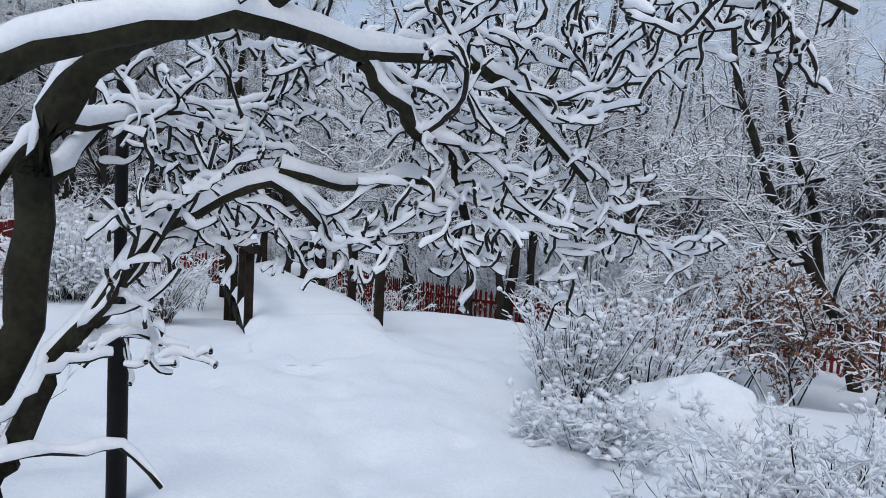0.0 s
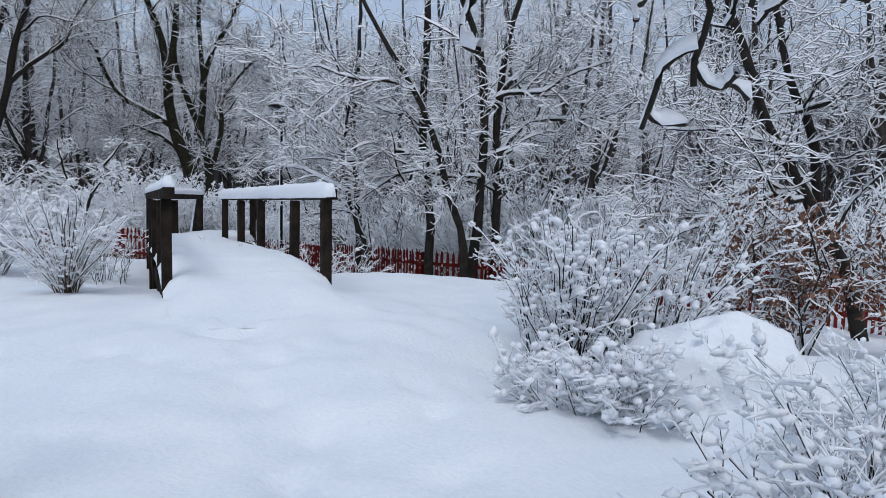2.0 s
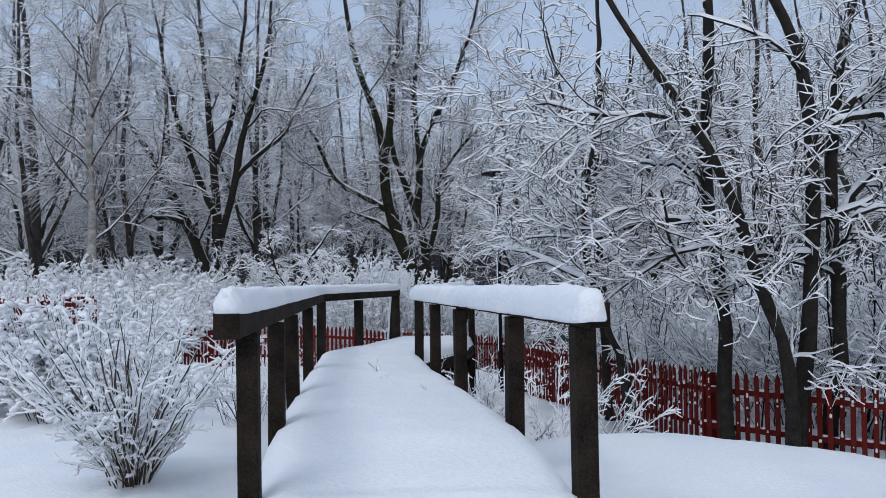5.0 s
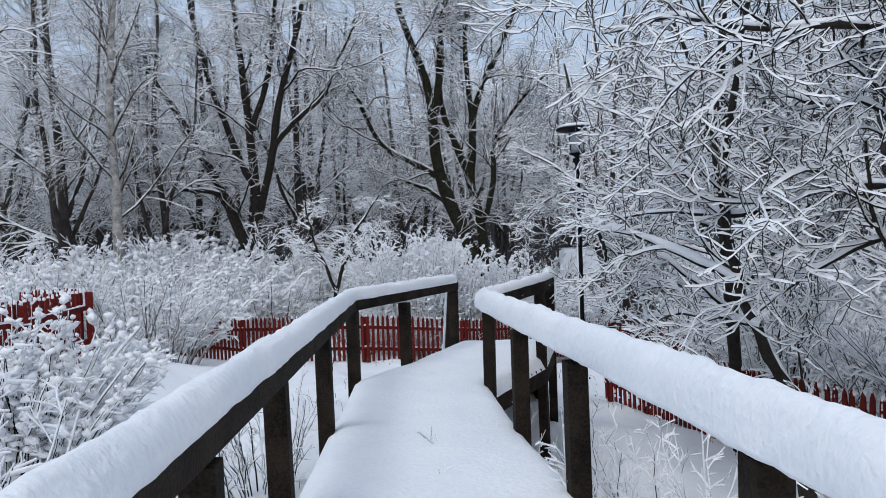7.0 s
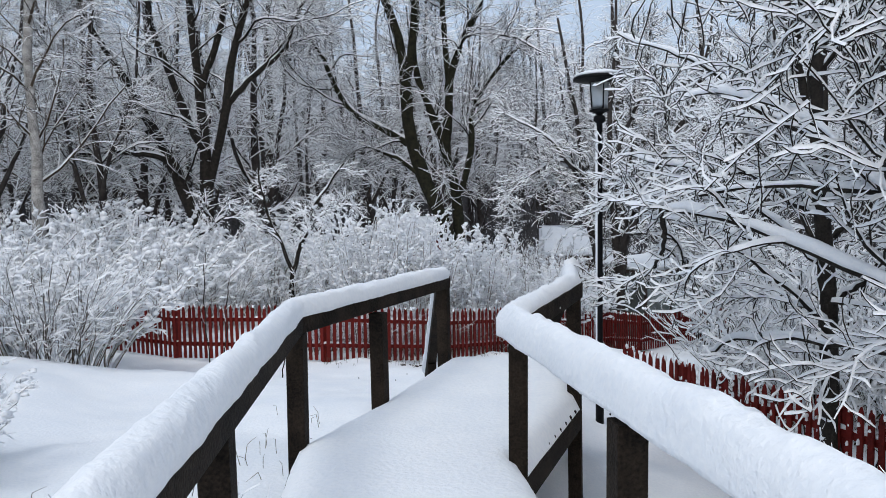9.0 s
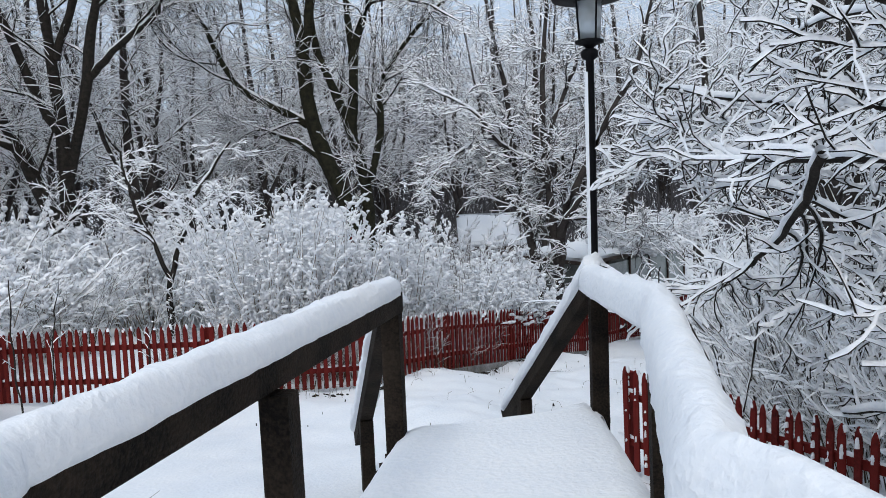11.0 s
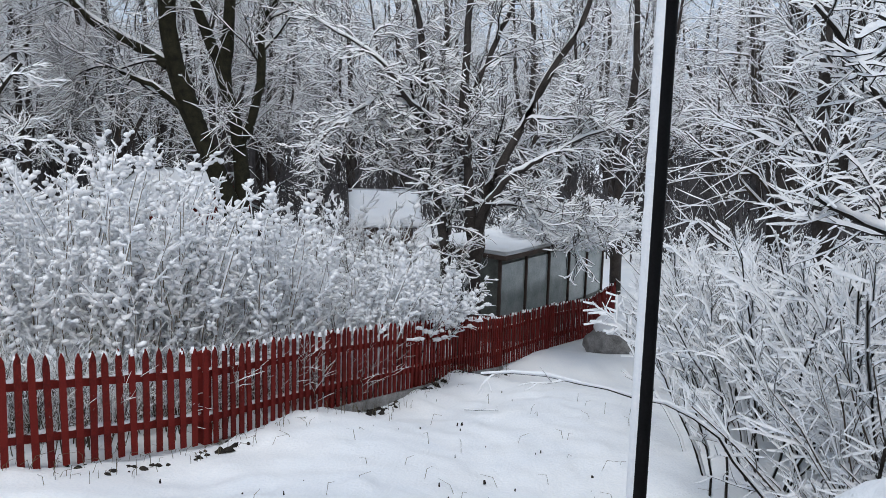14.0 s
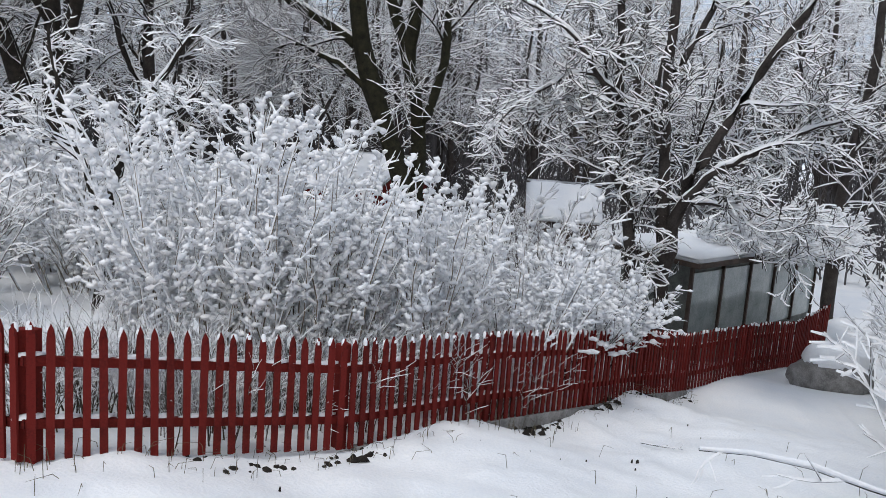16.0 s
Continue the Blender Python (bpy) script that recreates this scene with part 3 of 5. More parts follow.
# ---- red fences ----
def picket_mesh():
    bm = bmesh.new()
    w, t, h = 0.0275, 0.011, 1.0
    prof = [(-w, 0), (w, 0), (w, h - 0.11), (w * 0.74, h - 0.05), (0, h), (-w * 0.74, h - 0.05), (-w, h - 0.11)]
    f = [bm.verts.new((x, -t, z)) for x, z in prof]
    b = [bm.verts.new((x, t, z)) for x, z in prof]
    bm.faces.new(f)
    bm.faces.new(b[::-1])
    for k in range(7):
        bm.faces.new((f[(k + 1) % 7], f[k], b[k], b[(k + 1) % 7]))
    me = bpy.data.meshes.new("picket")
    bm.to_mesh(me)
    bm.free()
    me.materials.append(RED)
    return me


PICKET = picket_mesh()


def red_fence(name, line, label, seed, pitch=0.116, snow=0.5, height=1.0):
    rng = random.Random(seed)
    x0, y0 = line[0]
    top = thing(name, (x0, y0, land_z(x0, y0)), label, "fence")
    inv = Matrix.Translation(-Vector(top.matrix_basis.translation))
    V, Q, s0 = [], [], 0

    def blob(x, y, z, rx, h, turn):
        base = len(V)
        c, s = math.cos(turn), math.sin(turn)
        for (r, u) in ((1.0, 0), (1.0, 0.55), (0.55, 1.0)):
            for j in range(6):
                a = j * math.pi / 3
                dx, dy = rx * r * math.cos(a), 0.022 * r * math.sin(a)
                V.append((x + dx * c - dy * s, y + dx * s + dy * c, z + h * u))
        Q.append((base + 12, base + 13, base + 14, base + 15))
        Q.append((base + 15, base + 16, base + 17, base + 12))
        for k in range(2):
            for j in range(6):
                Q.append((base + k * 6 + j, base + k * 6 + (j + 1) % 6, base + k * 6 + 6 + (j + 1) % 6, base + k * 6 + 6 + j))
    for (xa, ya), (xb, yb) in zip(line, line[1:]):
        length = math.hypot(xb - xa, yb - ya)
        turn = math.atan2(yb - ya, xb - xa)
        n = max(1, round(length / pitch))
        spans = max(1, round(length / 2.2))
        nx, ny = -math.sin(turn), math.cos(turn)
        def at(u):
            x, y = xa + (xb - xa) * u, ya + (yb - ya) * u
            k = min(int(u * spans), spans - 1)
            ua, ub = k / spans, (k + 1) / spans
            ga, gb = land_z(xa + (xb - xa) * ua, ya + (yb - ya) * ua), land_z(xa + (xb - xa) * ub, ya + (yb - ya) * ub)
            return x, y, ga + (gb - ga) * (u * spans - k)
        for k in range(n):
            x, y, z = at((k + 0.5) / n)
            h = height * rng.uniform(0.985, 1.015)
            m = inv @ pose(x, y, z + 0.04, rng.uniform(-0.7, 0.7), rng.uniform(-0.9, 0.9), math.degrees(turn)) @ Matrix.Diagonal((rng.uniform(0.94, 1.05), 1, h, 1))
            part_mesh("picket", PICKET, top, m=m)
            if rng.random() < 0.9:
                blob(x + nx * 0.012, y + ny * 0.012, z + h - 0.02, rng.uniform(0.016, 0.03), rng.uniform(0.03, 0.07), turn)
            for lump in range(round(snow * 14)):
                if rng.random() < 0.75:
                    side = rng.choice((-1, 1)) * 0.012
                    blob(x + nx * side, y + ny * side, z + rng.uniform(0.12, h * 0.92), rng.uniform(0.006, 0.017), rng.uniform(0.015, 0.06), turn)
        for k in range(spans):
            p, q = at(k / spans), at((k + 1) / spans - 1e-6)
            off = Vector((nx, ny, 0)) * 0.042
            for hz in (0.30, 0.76):
                a, b = Vector(p) + off + Vector((0, 0, hz * height)), Vector(q) + off + Vector((0, 0, hz * height))
                part("fence_rail", beam(a, b, 0.04, 0.07, 0), RED, top, m=inv)
                for u in np.arange(0.02, 1, 0.09):
                    c = a.lerp(b, u)
                    if rng.random() < 0.93:
                        blob(c.x, c.y, c.z + 0.033, 0.11, rng.uniform(0.015, 0.04), turn)
        for k in range(spans + 1):
            x, y, z = at(min(k / spans, 1 - 1e-6))
            part("fence_post", box(0.075, 0.09, height * 0.97 + 0.2, 0.006, pose(x + nx * 0.11, y + ny * 0.11, z - 0.2, 0, 0, math.degrees(turn))), RED, top, m=inv)
    sn = part_mesh("snow", mesh_of("snow", np.array(V), np.array(Q), SNOW_CLUMP), top, "caps of snow on pickets and rails", m=inv)
    tagged(sn, kind="stuff")
    return top


FENCE_GARDEN = [(-13.6, 22.7), (-11.35, 22.45), (-8.16, 22.41), (-6.41, 24.12), (-4.4, 27.7), (-2.9, 30.9), (-0.4, 34.9), (0.8, 37.2)]
FENCE_SLOPE = [(-3.0, 20.72), (-2.36, 20.08), (-1.08, 17.98), (0.2, 15.9), (2.5, 15.2), (6.0, 14.2), (9.5, 13.0)]
FENCE_WEST = [(-12.5, 17.9), (-10.5, 17.3), (-9.3, 13.95), (-8.9, 12.0)]


# ---- garden sheds, boulder ----
def roofed_shed(at, w, d, h, ridge, rz, wall, label, overhang=0.3):
    top = thing("garden_shed", at, label, "shed", rz=rz)
    bm = bmesh.new()
    prof = [(-w / 2, 0), (w / 2, 0), (w / 2, h), (0, h + ridge), (-w / 2, h)]
    f = [bm.verts.new((x, -d / 2, z)) for x, z in prof]
    b = [bm.verts.new((x, d / 2, z)) for x, z in prof]
    bm.faces.new(f)
    bm.faces.new(b[::-1])
    for k in range(5):
        bm.faces.new((f[(k + 1) % 5], f[k], b[k], b[(k + 1) % 5]))
    part("wall", bm, wall, top)
    sl = math.hypot(w / 2, ridge)
    ang = math.degrees(math.atan2(ridge, w / 2))
    for sgn in (-1, 1):
        m = pose(sgn * w / 4, 0, h + ridge / 2 + 0.03, 0, sgn * ang, 0)
        roof = part("roof", box(sl + overhang, d + 2 * overhang, 0.05, 0.0), BROWN, top, m=m)
        bm = box(sl + overhang, d + 2 * overhang, 0.16, 0.0)
        bmesh.ops.subdivide_edges(bm, edges=bm.edges[:], cuts=7, use_grid_fill=True)
        for v in bm.verts:
            if v.co.z > 0.08:
                e = max(abs(v.co.x) / (sl / 2 + overhang / 2), abs(v.co.y) / (d / 2 + overhang))
                v.co.z -= 0.11 * max(0, e - 0.8) / 0.2 - 0.03 * noise.noise(v.co * 2.1)
        part("roof_snow", bm, SNOW, roof, "thick snow on the roof", m=Matrix.Translation((0, 0, 0.052)), smooth=True)
    window = part("window", box(0.8, 0.05, 0.7, 0.0), BOARD, top, m=pose(0, -d / 2 - 0.01, h * 0.45))
    for sx in (-0.18, 0.18):
        part("pane", box(0.3, 0.02, 0.56, 0.0), PANE, window, m=pose(sx, -0.022, 0.07))
    return top


def glazed_shed():
    a, b = Vector((-2.85, 32.85, 0)), Vector((0.7, 38.6, 0))
    d = (b - a).normalized()
    base = -3.15
    c = (a + b) / 2
    top = thing("glazed_shed", (c.x, c.y, base), "low garden shed with dusty glass wall and snowy flat roof", "shed", rz=math.degrees(math.atan2(d.y, d.x)))
    L, D, H = (b - a).length, 1.5, 2.25
    part("wall", box(L, D, H, 0.0, pose(0, D / 2 + 0.05, 0)), BOARD, top)
    n = 5
    for k in range(n):
        part("pane", box(L / n - 0.07, 0.02, H - 0.75, 0.0), PANE, top, m=pose(-L / 2 + (k + 0.5) * L / n, 0.025, 0.55))
    for k in range(n + 1):
        part("mullion", box(0.06, 0.07, H - 0.55, 0.004), BROWN, top, m=pose(-L / 2 + k * L / n, 0.0, 0.5))
    part("fascia", box(L + 0.5, D + 0.5, 0.10, 0.01), BROWN, top, m=pose(0, D / 2, H + 0.003, 3, 0, 0))
    bm = box(L + 0.46, D + 0.46, 0.2, 0.0)
    bmesh.ops.subdivide_edges(bm, edges=bm.edges[:], cuts=9, use_grid_fill=True)
    for v in bm.verts:
        if v.co.z > 0.1:
            e = max(abs(v.co.x) / (L / 2 + 0.23), abs(v.co.y) / (D / 2 + 0.23))
            v.co.z += -0.12 * max(0, e - 0.85) / 0.15 + 0.05 * noise.noise(v.co * 1.6)
    part("roof_snow", bm, SNOW, top, "thick smooth snow on the roof", m=pose(0, D / 2, H + 0.106, 3, 0, 0), smooth=True)


def rock(name, at, size, label, seed, category, cover=0.35):
    top = thing(name, at, label, category)
    for nm, mat, k in (("stone", STONE, 0), ("snow_cap", SNOW, 1)):
        bm = bmesh.new()
        bmesh.ops.create_icosphere(bm, subdivisions=5, radius=1)
        for v in bm.verts:
            n0 = v.co.normalized()
            r = 1 + 0.22 * noise.noise(n0 * 1.4 + Vector((seed, 0, 0))) + 0.07 * noise.noise(n0 * 4 + Vector((seed, 3, 0)))
            c = n0 * r
            p = Vector((c.x * size[0], c.y * size[1], c.z * size[2])) * (1 if k or cover > 0 else 0.86)
            if k:
                up = max(0, n0.z - cover) / (1 - cover)
                p += Vector((0, 0, 0.13 * min(1, up * 2.2))) - (0.03 * n0 if n0.z < cover + 0.08 else -0.015 * n0)
                p.z += 0.02 * noise.noise(n0 * 6)
            v.co = p
        part(nm, bm, mat, top, smooth=True)


glazed_shed()
roofed_shed((-14.6, 45.0, -3.1), 5.4, 4.6, 2.2, 1.2, 25, BOARD, "small garden shed of grey boards under a snowy gable roof")
roofed_shed((-13.2, 42.5, -3.1), 3.4, 3.2, 2.5, 0.9, 75, RED, "small red garden shed under a snowy gable roof")
roofed_shed((-6.1, 41.0, -3.5), 1.7, 1.7, 2.5, 0.9, 100, BROWN, "low brown garden shed under a snowy gable roof")
roofed_shed((-13.6, 33.0, -3.1), 2.0, 1.9, 2.2, 0.85, 8, BROWN, "tiny dark tool shed with pointed snowy roof")
roofed_shed((-20.0, 34.8, -3.4), 4.4, 3.6, 2.4, 1.1, 62, YELLOW, "ochre garden hut under a snowy gable roof")
rock("boulder", (-0.05, 33.3, -2.85), (0.72, 0.6, 0.55), "grey boulder half covered with snow beside the fence", 2.0, "boulder", 0.42)
rock("snow_mound", (2.35, 6.75, -0.36), (0.72, 0.56, 0.46), "low rounded boulder fully buried under smooth snow", 7.0, "boulder", -0.95)


# ---- trees, near to far ----
def arching_tree():
    x, y = -1.25, 2.15
    z = land_z(x, y) - 0.1
    o = np.array((x, y, z))
    def limb(pts, a, b, bare=False):
        return ([tuple(np.array(p) - o) for p in pts], a, b) + ((True,) if bare else ())
    limbs = [
        limb([(-1.25, 2.15, z), (-1.17, 2.17, 0.7), (-1.12, 2.19, 1.28), (-1.06, 2.2, 1.6), (-1.0, 2.2, 1.85), (-0.93, 2.18, 2.02), (-0.85, 2.17, 2.12), (-0.7, 2.15, 2.17), (-0.52, 2.15, 2.19)], 0.085, 0.036, True),
        limb([(-1.1, 1.5, 1.75), (-0.84, 1.76, 1.99), (-0.68, 1.94, 2.13), (-0.45, 2.17, 2.21), (-0.2, 2.4, 2.16), (0.09, 2.56, 2.23), (0.24, 2.67, 2.12), (0.49, 2.77, 1.87)], 0.045, 0.013),
        limb([(-0.2, 2.4, 2.16), (-0.11, 2.47, 2.04), (0.07, 2.6, 1.9), (0.14, 2.59, 1.66)], 0.026, 0.012),
        limb([(0.09, 2.56, 2.23), (0.36, 2.72, 2.09), (0.54, 2.73, 2.15), (0.7, 2.74, 2.19)], 0.02, 0.010),
        limb([(-1.2, 2.1, 0.75), (-1.0, 2.14, 1.29), (-0.91, 2.23, 1.45), (-0.73, 2.28, 1.65), (-0.57, 2.34, 1.77), (-0.44, 2.43, 1.84), (-0.33, 2.46, 1.72), (-0.27, 2.46, 1.66)], 0.042, 0.015),
        limb([(-0.44, 2.43, 1.84), (-0.22, 2.68, 1.8), (-0.05, 2.79, 1.87), (0.24, 2.89, 1.75), (0.5, 2.97, 1.7), (0.81, 3.01, 1.69)], 0.02, 0.009),
        limb([(-1.2, 1.9, 1.1), (-0.95, 1.75, 1.16), (-0.82, 1.84, 1.17), (-0.69, 1.96, 1.14), (-0.61, 2.01, 1.05)], 0.012, 0.007, True),
        limb([(-1.15, 2.0, 1.2), (-0.93, 1.79, 1.23), (-0.84, 1.93, 1.3), (-0.73, 2.06, 1.33)], 0.012, 0.007, True),
        limb([(-1.12, 2.15, 1.7), (-1.08, 2.27, 1.89), (-0.99, 2.43, 1.96), (-0.83, 2.72, 2.02), (-0.59, 2.89, 2.09)], 0.024, 0.011),
        limb([(-0.84, 1.76, 1.99), (-0.6, 2.3, 2.3), (-0.3, 2.9, 2.3), (0.1, 3.3, 2.1)], 0.025, 0.011),
        limb([(-0.45, 2.17, 2.21), (-0.1, 2.1, 2.4), (0.5, 2.1, 2.45), (1.07, 2.2, 2.33)], 0.022, 0.011),
        limb([(-1.03, 2.19, 1.75), (-1.0, 2.6, 1.95), (-0.95, 3.0, 2.0), (-0.7, 3.4, 1.95)], 0.024, 0.01),
    ]
    rng = np.random.default_rng(17)
    for k in range(11):
        a = np.array((-1.02, 2.95, 1.88)) + rng.normal(size=3) * 0.05
        b = np.array((rng.uniform(-1.0, -0.62), rng.uniform(2.9, 3.1), rng.uniform(1.52, 1.82)))
        pts = [tuple(a + (b - a) * u + rng.normal(size=3) * 0.03 * (u > 0) + np.array((0, 0, 0.1 * math.sin(math.pi * u)))) for u in np.linspace(0, 1, 6)]
        limbs.append(limb(pts, 0.010, 0.005, True))
    plan = [(9, (0.25, 0.65), 50, 12, 0.2, 0.0, 0.5, 0.36, 0.4, 0.3), (7, (0.09, 0.3), 52, 8, 0.26, 0.01, 0.8, 0.1, 0.4, 0.3), (1, (0.05, 0.12), 50, 4, 0.26, 0.02, 0.95, 0.4, 0.3)]
    tree("arching_tree", (x, y, z), "gnarled dark tree with arching limbs heavily laden with snow", "tree", limbs, plan, 11, BARK_MOSS, BARK, 0.018, 6, wide=0.85, cling=0.22, least=0.0055)


arching_tree()


def straight(h, lean, r0, r1, bend=0.15, seed=0, at=(0, 0, 0)):
    rng = np.random.default_rng(seed)
    p = [np.array(at, float) + np.array((lean[0] * u + bend * rng.normal() * (u > 0) * 0.5, lean[1] * u + bend * rng.normal() * (u > 0) * 0.5, h * u - 0.1)) for u in np.linspace(0, 1, 7)]
    return ([tuple(q) for q in p], r0, r1)


def stood(x, y, dz=-0.05):
    return (x, y, land_z(x, y) + dz)


MID = [(10, (0.8, 2.2), 54, 10, 0.15, 0.03, 0.46, 0.1, 0.5), (8, (0.4, 1.1), 52, 7, 0.19, 0.015, 0.55, 0.08, 0.4), (7, (0.16, 0.5), 50, 4, 0.24, 0.01, 0.68, 0.08, 0.4)]
grown("leaning_tree", "dark snow-dusted tree with crooked limbs behind the red fence",
      [([(0.48, 15.6, land_z(0.5, 15.6) - 0.1), (0.42, 15.6, -0.2), (0.35, 15.6, 1.15), (0.29, 15.6, 2.5), (0.23, 15.6, 3.86), (0.26, 15.6, 5.04), (0.19, 15.6, 6.6), (0.1, 15.7, 8.6)], 0.10, 0.03),
       ([(1.15, 15.1, land_z(1.15, 15.1) - 0.1), (1.0, 15.05, 0.1), (0.79, 15.0, 0.9), (0.57, 15.0, 1.58), (0.18, 15.0, 2.61), (-0.12, 15.0, 3.13), (-0.56, 15.0, 3.83), (-1.09, 15.0, 4.55), (-1.46, 15.0, 5.62)], 0.085, 0.022),
       ([(0.49, 15.0, 1.67), (-0.02, 15.2, 1.71), (-0.55, 15.5, 1.68), (-1.11, 15.8, 1.5), (-1.72, 16.1, 1.58), (-2.3, 16.4, 1.5)], 0.045, 0.012),
       ([(0.05, 15.0, 2.8), (-0.4, 15.2, 3.0), (-1.05, 14.95, 2.96), (-1.7, 15.1, 3.2), (-2.3, 15.4, 3.15)], 0.04, 0.012),
       ([(0.3, 15.6, 1.9), (0.0, 15.9, 2.4), (-0.5, 16.2, 2.5), (-1.0, 16.4, 2.8)], 0.035, 0.012)], MID, 22, depth=0.021, least=0.004)
grown("forked_tree", "twin-stemmed dark tree rising behind the fence, snow on every limb",
      [([(1.18, 15.4, land_z(1.2, 15.4) - 0.1), (1.26, 15.4, -0.15), (1.39, 15.4, 0.9), (1.44, 15.4, 2.04), (1.48, 15.4, 2.74), (1.41, 15.4, 3.44), (1.08, 15.4, 4.15), (0.79, 15.4, 4.95), (0.54, 15.4, 6.2), (0.4, 15.4, 8.0)], 0.11, 0.03),
       ([(1.5, 15.6, land_z(1.5, 15.6) - 0.1), (1.73, 15.7, 0.19), (1.71, 15.7, 1.61), (1.65, 15.7, 2.82), (1.77, 15.7, 3.58), (1.97, 15.7, 4.47), (2.37, 15.7, 5.69), (2.6, 15.8, 7.5)], 0.10, 0.03),
       ([(1.71, 15.7, 1.65), (1.99, 15.9, 2.08), (2.33, 16.1, 2.35), (2.83, 16.0, 2.46), (3.44, 15.8, 2.41), (3.98, 15.5, 2.56), (4.39, 15.2, 2.85)], 0.055, 0.016),
       ([(1.41, 15.4, 1.25), (0.84, 15.2, 1.2), (0.24, 15.0, 1.41), (-0.1, 15.1, 1.32), (-0.71, 15.4, 0.95), (-1.02, 15.4, 0.68)], 0.042, 0.012),
       ([(1.62, 15.5, 2.75), (2.1, 15.4, 2.86), (2.54, 15.2, 2.91), (3.09, 15.2, 3.28), (3.68, 15.1, 3.42)], 0.045, 0.014),
       ([(1.49, 15.5, 2.49), (1.88, 15.6, 3.12), (2.43, 15.8, 3.5), (3.01, 15.8, 4.11), (3.61, 15.9, 4.65)], 0.05, 0.016)], MID, 23, depth=0.021, least=0.004)
LAMPSIDE = [(7, (0.4, 1.15), 52, 10, 0.15, 0.01, 0.46, 0.15, 0.4, 0.65), (7, (0.2, 0.6), 50, 6, 0.19, 0.0, 0.58, 0.1, 0.4, 0.6), (3, (0.08, 0.26), 46, 4, 0.22, 0.0, 0.7, 0.1, 0.4, 0.4)]
grown("lampside_tree", "spreading dark tree near the lamp with snow-heavy boughs",
      [([(-1.07, 18.0, land_z(-1.07, 18.0) - 0.1), (-1.1, 18.0, -0.6), (-1.14, 18.0, 0.44), (-1.2, 18.0, 1.37), (-1.26, 18.0, 2.01), (-1.28, 18.0, 2.64), (-1.24, 18.0, 3.15), (-1.16, 18.0, 3.65), (-1.18, 18.0, 4.4), (-1.1, 18.1, 6.0)], 0.09, 0.026),
       ([(-1.26, 18.0, 1.95), (-1.49, 18.1, 2.11), (-1.82, 18.2, 2.35), (-2.19, 18.4, 2.76), (-2.59, 18.5, 2.9), (-2.99, 18.7, 3.1)], 0.03, 0.010),
       ([(-1.2, 18.0, 1.31), (-1.46, 17.9, 1.38), (-1.72, 18.0, 1.68), (-2.05, 18.2, 1.69), (-2.47, 18.3, 1.76), (-2.92, 18.5, 1.9)], 0.028, 0.010),
       ([(-1.18, 18.0, 0.85), (-1.49, 18.2, 1.19), (-1.76, 18.4, 1.46), (-2.3, 18.6, 1.5), (-2.75, 18.9, 1.5)], 0.027, 0.010),
       ([(-1.17, 17.9, 0.33), (-1.37, 17.75, 0.53), (-1.69, 17.7, 0.83), (-2.06, 17.8, 1.08), (-2.34, 18.0, 1.25), (-2.6, 18.4, 1.25)], 0.027, 0.010),
       ([(-1.19, 18.0, 1.37), (-1.02, 17.7, 1.52), (-0.78, 17.4, 1.57), (-0.55, 17.0, 1.64)], 0.027, 0.010),
       ([(-1.14, 18.0, 0.55), (-0.88, 17.6, 0.81), (-0.72, 17.2, 0.98), (-0.5, 16.7, 1.16)], 0.027, 0.010),
       ([(-1.26, 18.0, 2.18), (-1.39, 18.0, 2.54), (-1.45, 18.0, 3.0), (-1.61, 18.0, 3.47), (-1.82, 18.0, 4.07), (-2.0, 18.0, 5.0)], 0.04, 0.014),
       ([(-1.27, 18.0, 2.53), (-1.06, 17.8, 2.77), (-0.97, 17.7, 3.12), (-0.8, 17.6, 3.5), (-0.6, 17.4, 4.3)], 0.027, 0.010),
       ([(-1.22, 18.0, 1.7), (-1.2, 18.6, 2.2), (-1.4, 19.4, 2.5), (-1.7, 20.2, 2.45), (-1.9, 20.8, 2.1)], 0.027, 0.010),
       ([(-1.2, 18.0, 1.1), (-1.1, 18.7, 1.4), (-1.4, 19.5, 1.5), (-1.8, 20.1, 1.2)], 0.024, 0.009)], LAMPSIDE, 24, depth=0.027, sides=4, least=0.0036)
# a low crooked tree whose boughs reach out towards the footbridge
grown("crooked_tree", "low crooked tree reaching snow-heavy boughs towards the footbridge",
      [([(-0.6, 15.3, land_z(-0.6, 15.3) - 0.1), (-0.75, 15.35, -0.4), (-0.95, 15.5, 0.3), (-1.2, 15.7, 0.9), (-1.3, 15.8, 1.6), (-1.2, 15.9, 2.4), (-1.0, 16.0, 3.6)], 0.075, 0.022),
       ([(-1.2, 15.7, 0.9), (-1.7, 15.95, 1.15), (-2.2, 16.3, 1.34), (-2.55, 16.8, 1.40), (-2.62, 17.4, 1.38), (-2.62, 18.0, 1.42), (-2.74, 18.25, 1.58), (-2.95, 18.4, 1.75)], 0.03, 0.010),
       ([(-2.55, 16.8, 1.40), (-2.5, 17.1, 1.2), (-2.55, 17.5, 0.95), (-2.65, 17.8, 0.78), (-2.7, 18.2, 0.65)], 0.022, 0.010),
       ([(-1.0, 15.55, 0.5), (-1.4, 15.9, 0.55), (-1.8, 16.5, 0.5), (-2.1, 17.0, 0.3), (-2.2, 17.5, 0.1)], 0.03, 0.010),
       ([(-1.3, 15.8, 1.5), (-1.7, 16.2, 2.0), (-2.1, 16.9, 2.3), (-2.4, 17.7, 2.3)], 0.026, 0.009),
       ([(-1.25, 15.8, 2.1), (-1.6, 16.0, 2.7), (-2.0, 16.5, 3.1)], 0.024, 0.009)], LAMPSIDE, 28, depth=0.026, sides=4, least=0.0036)
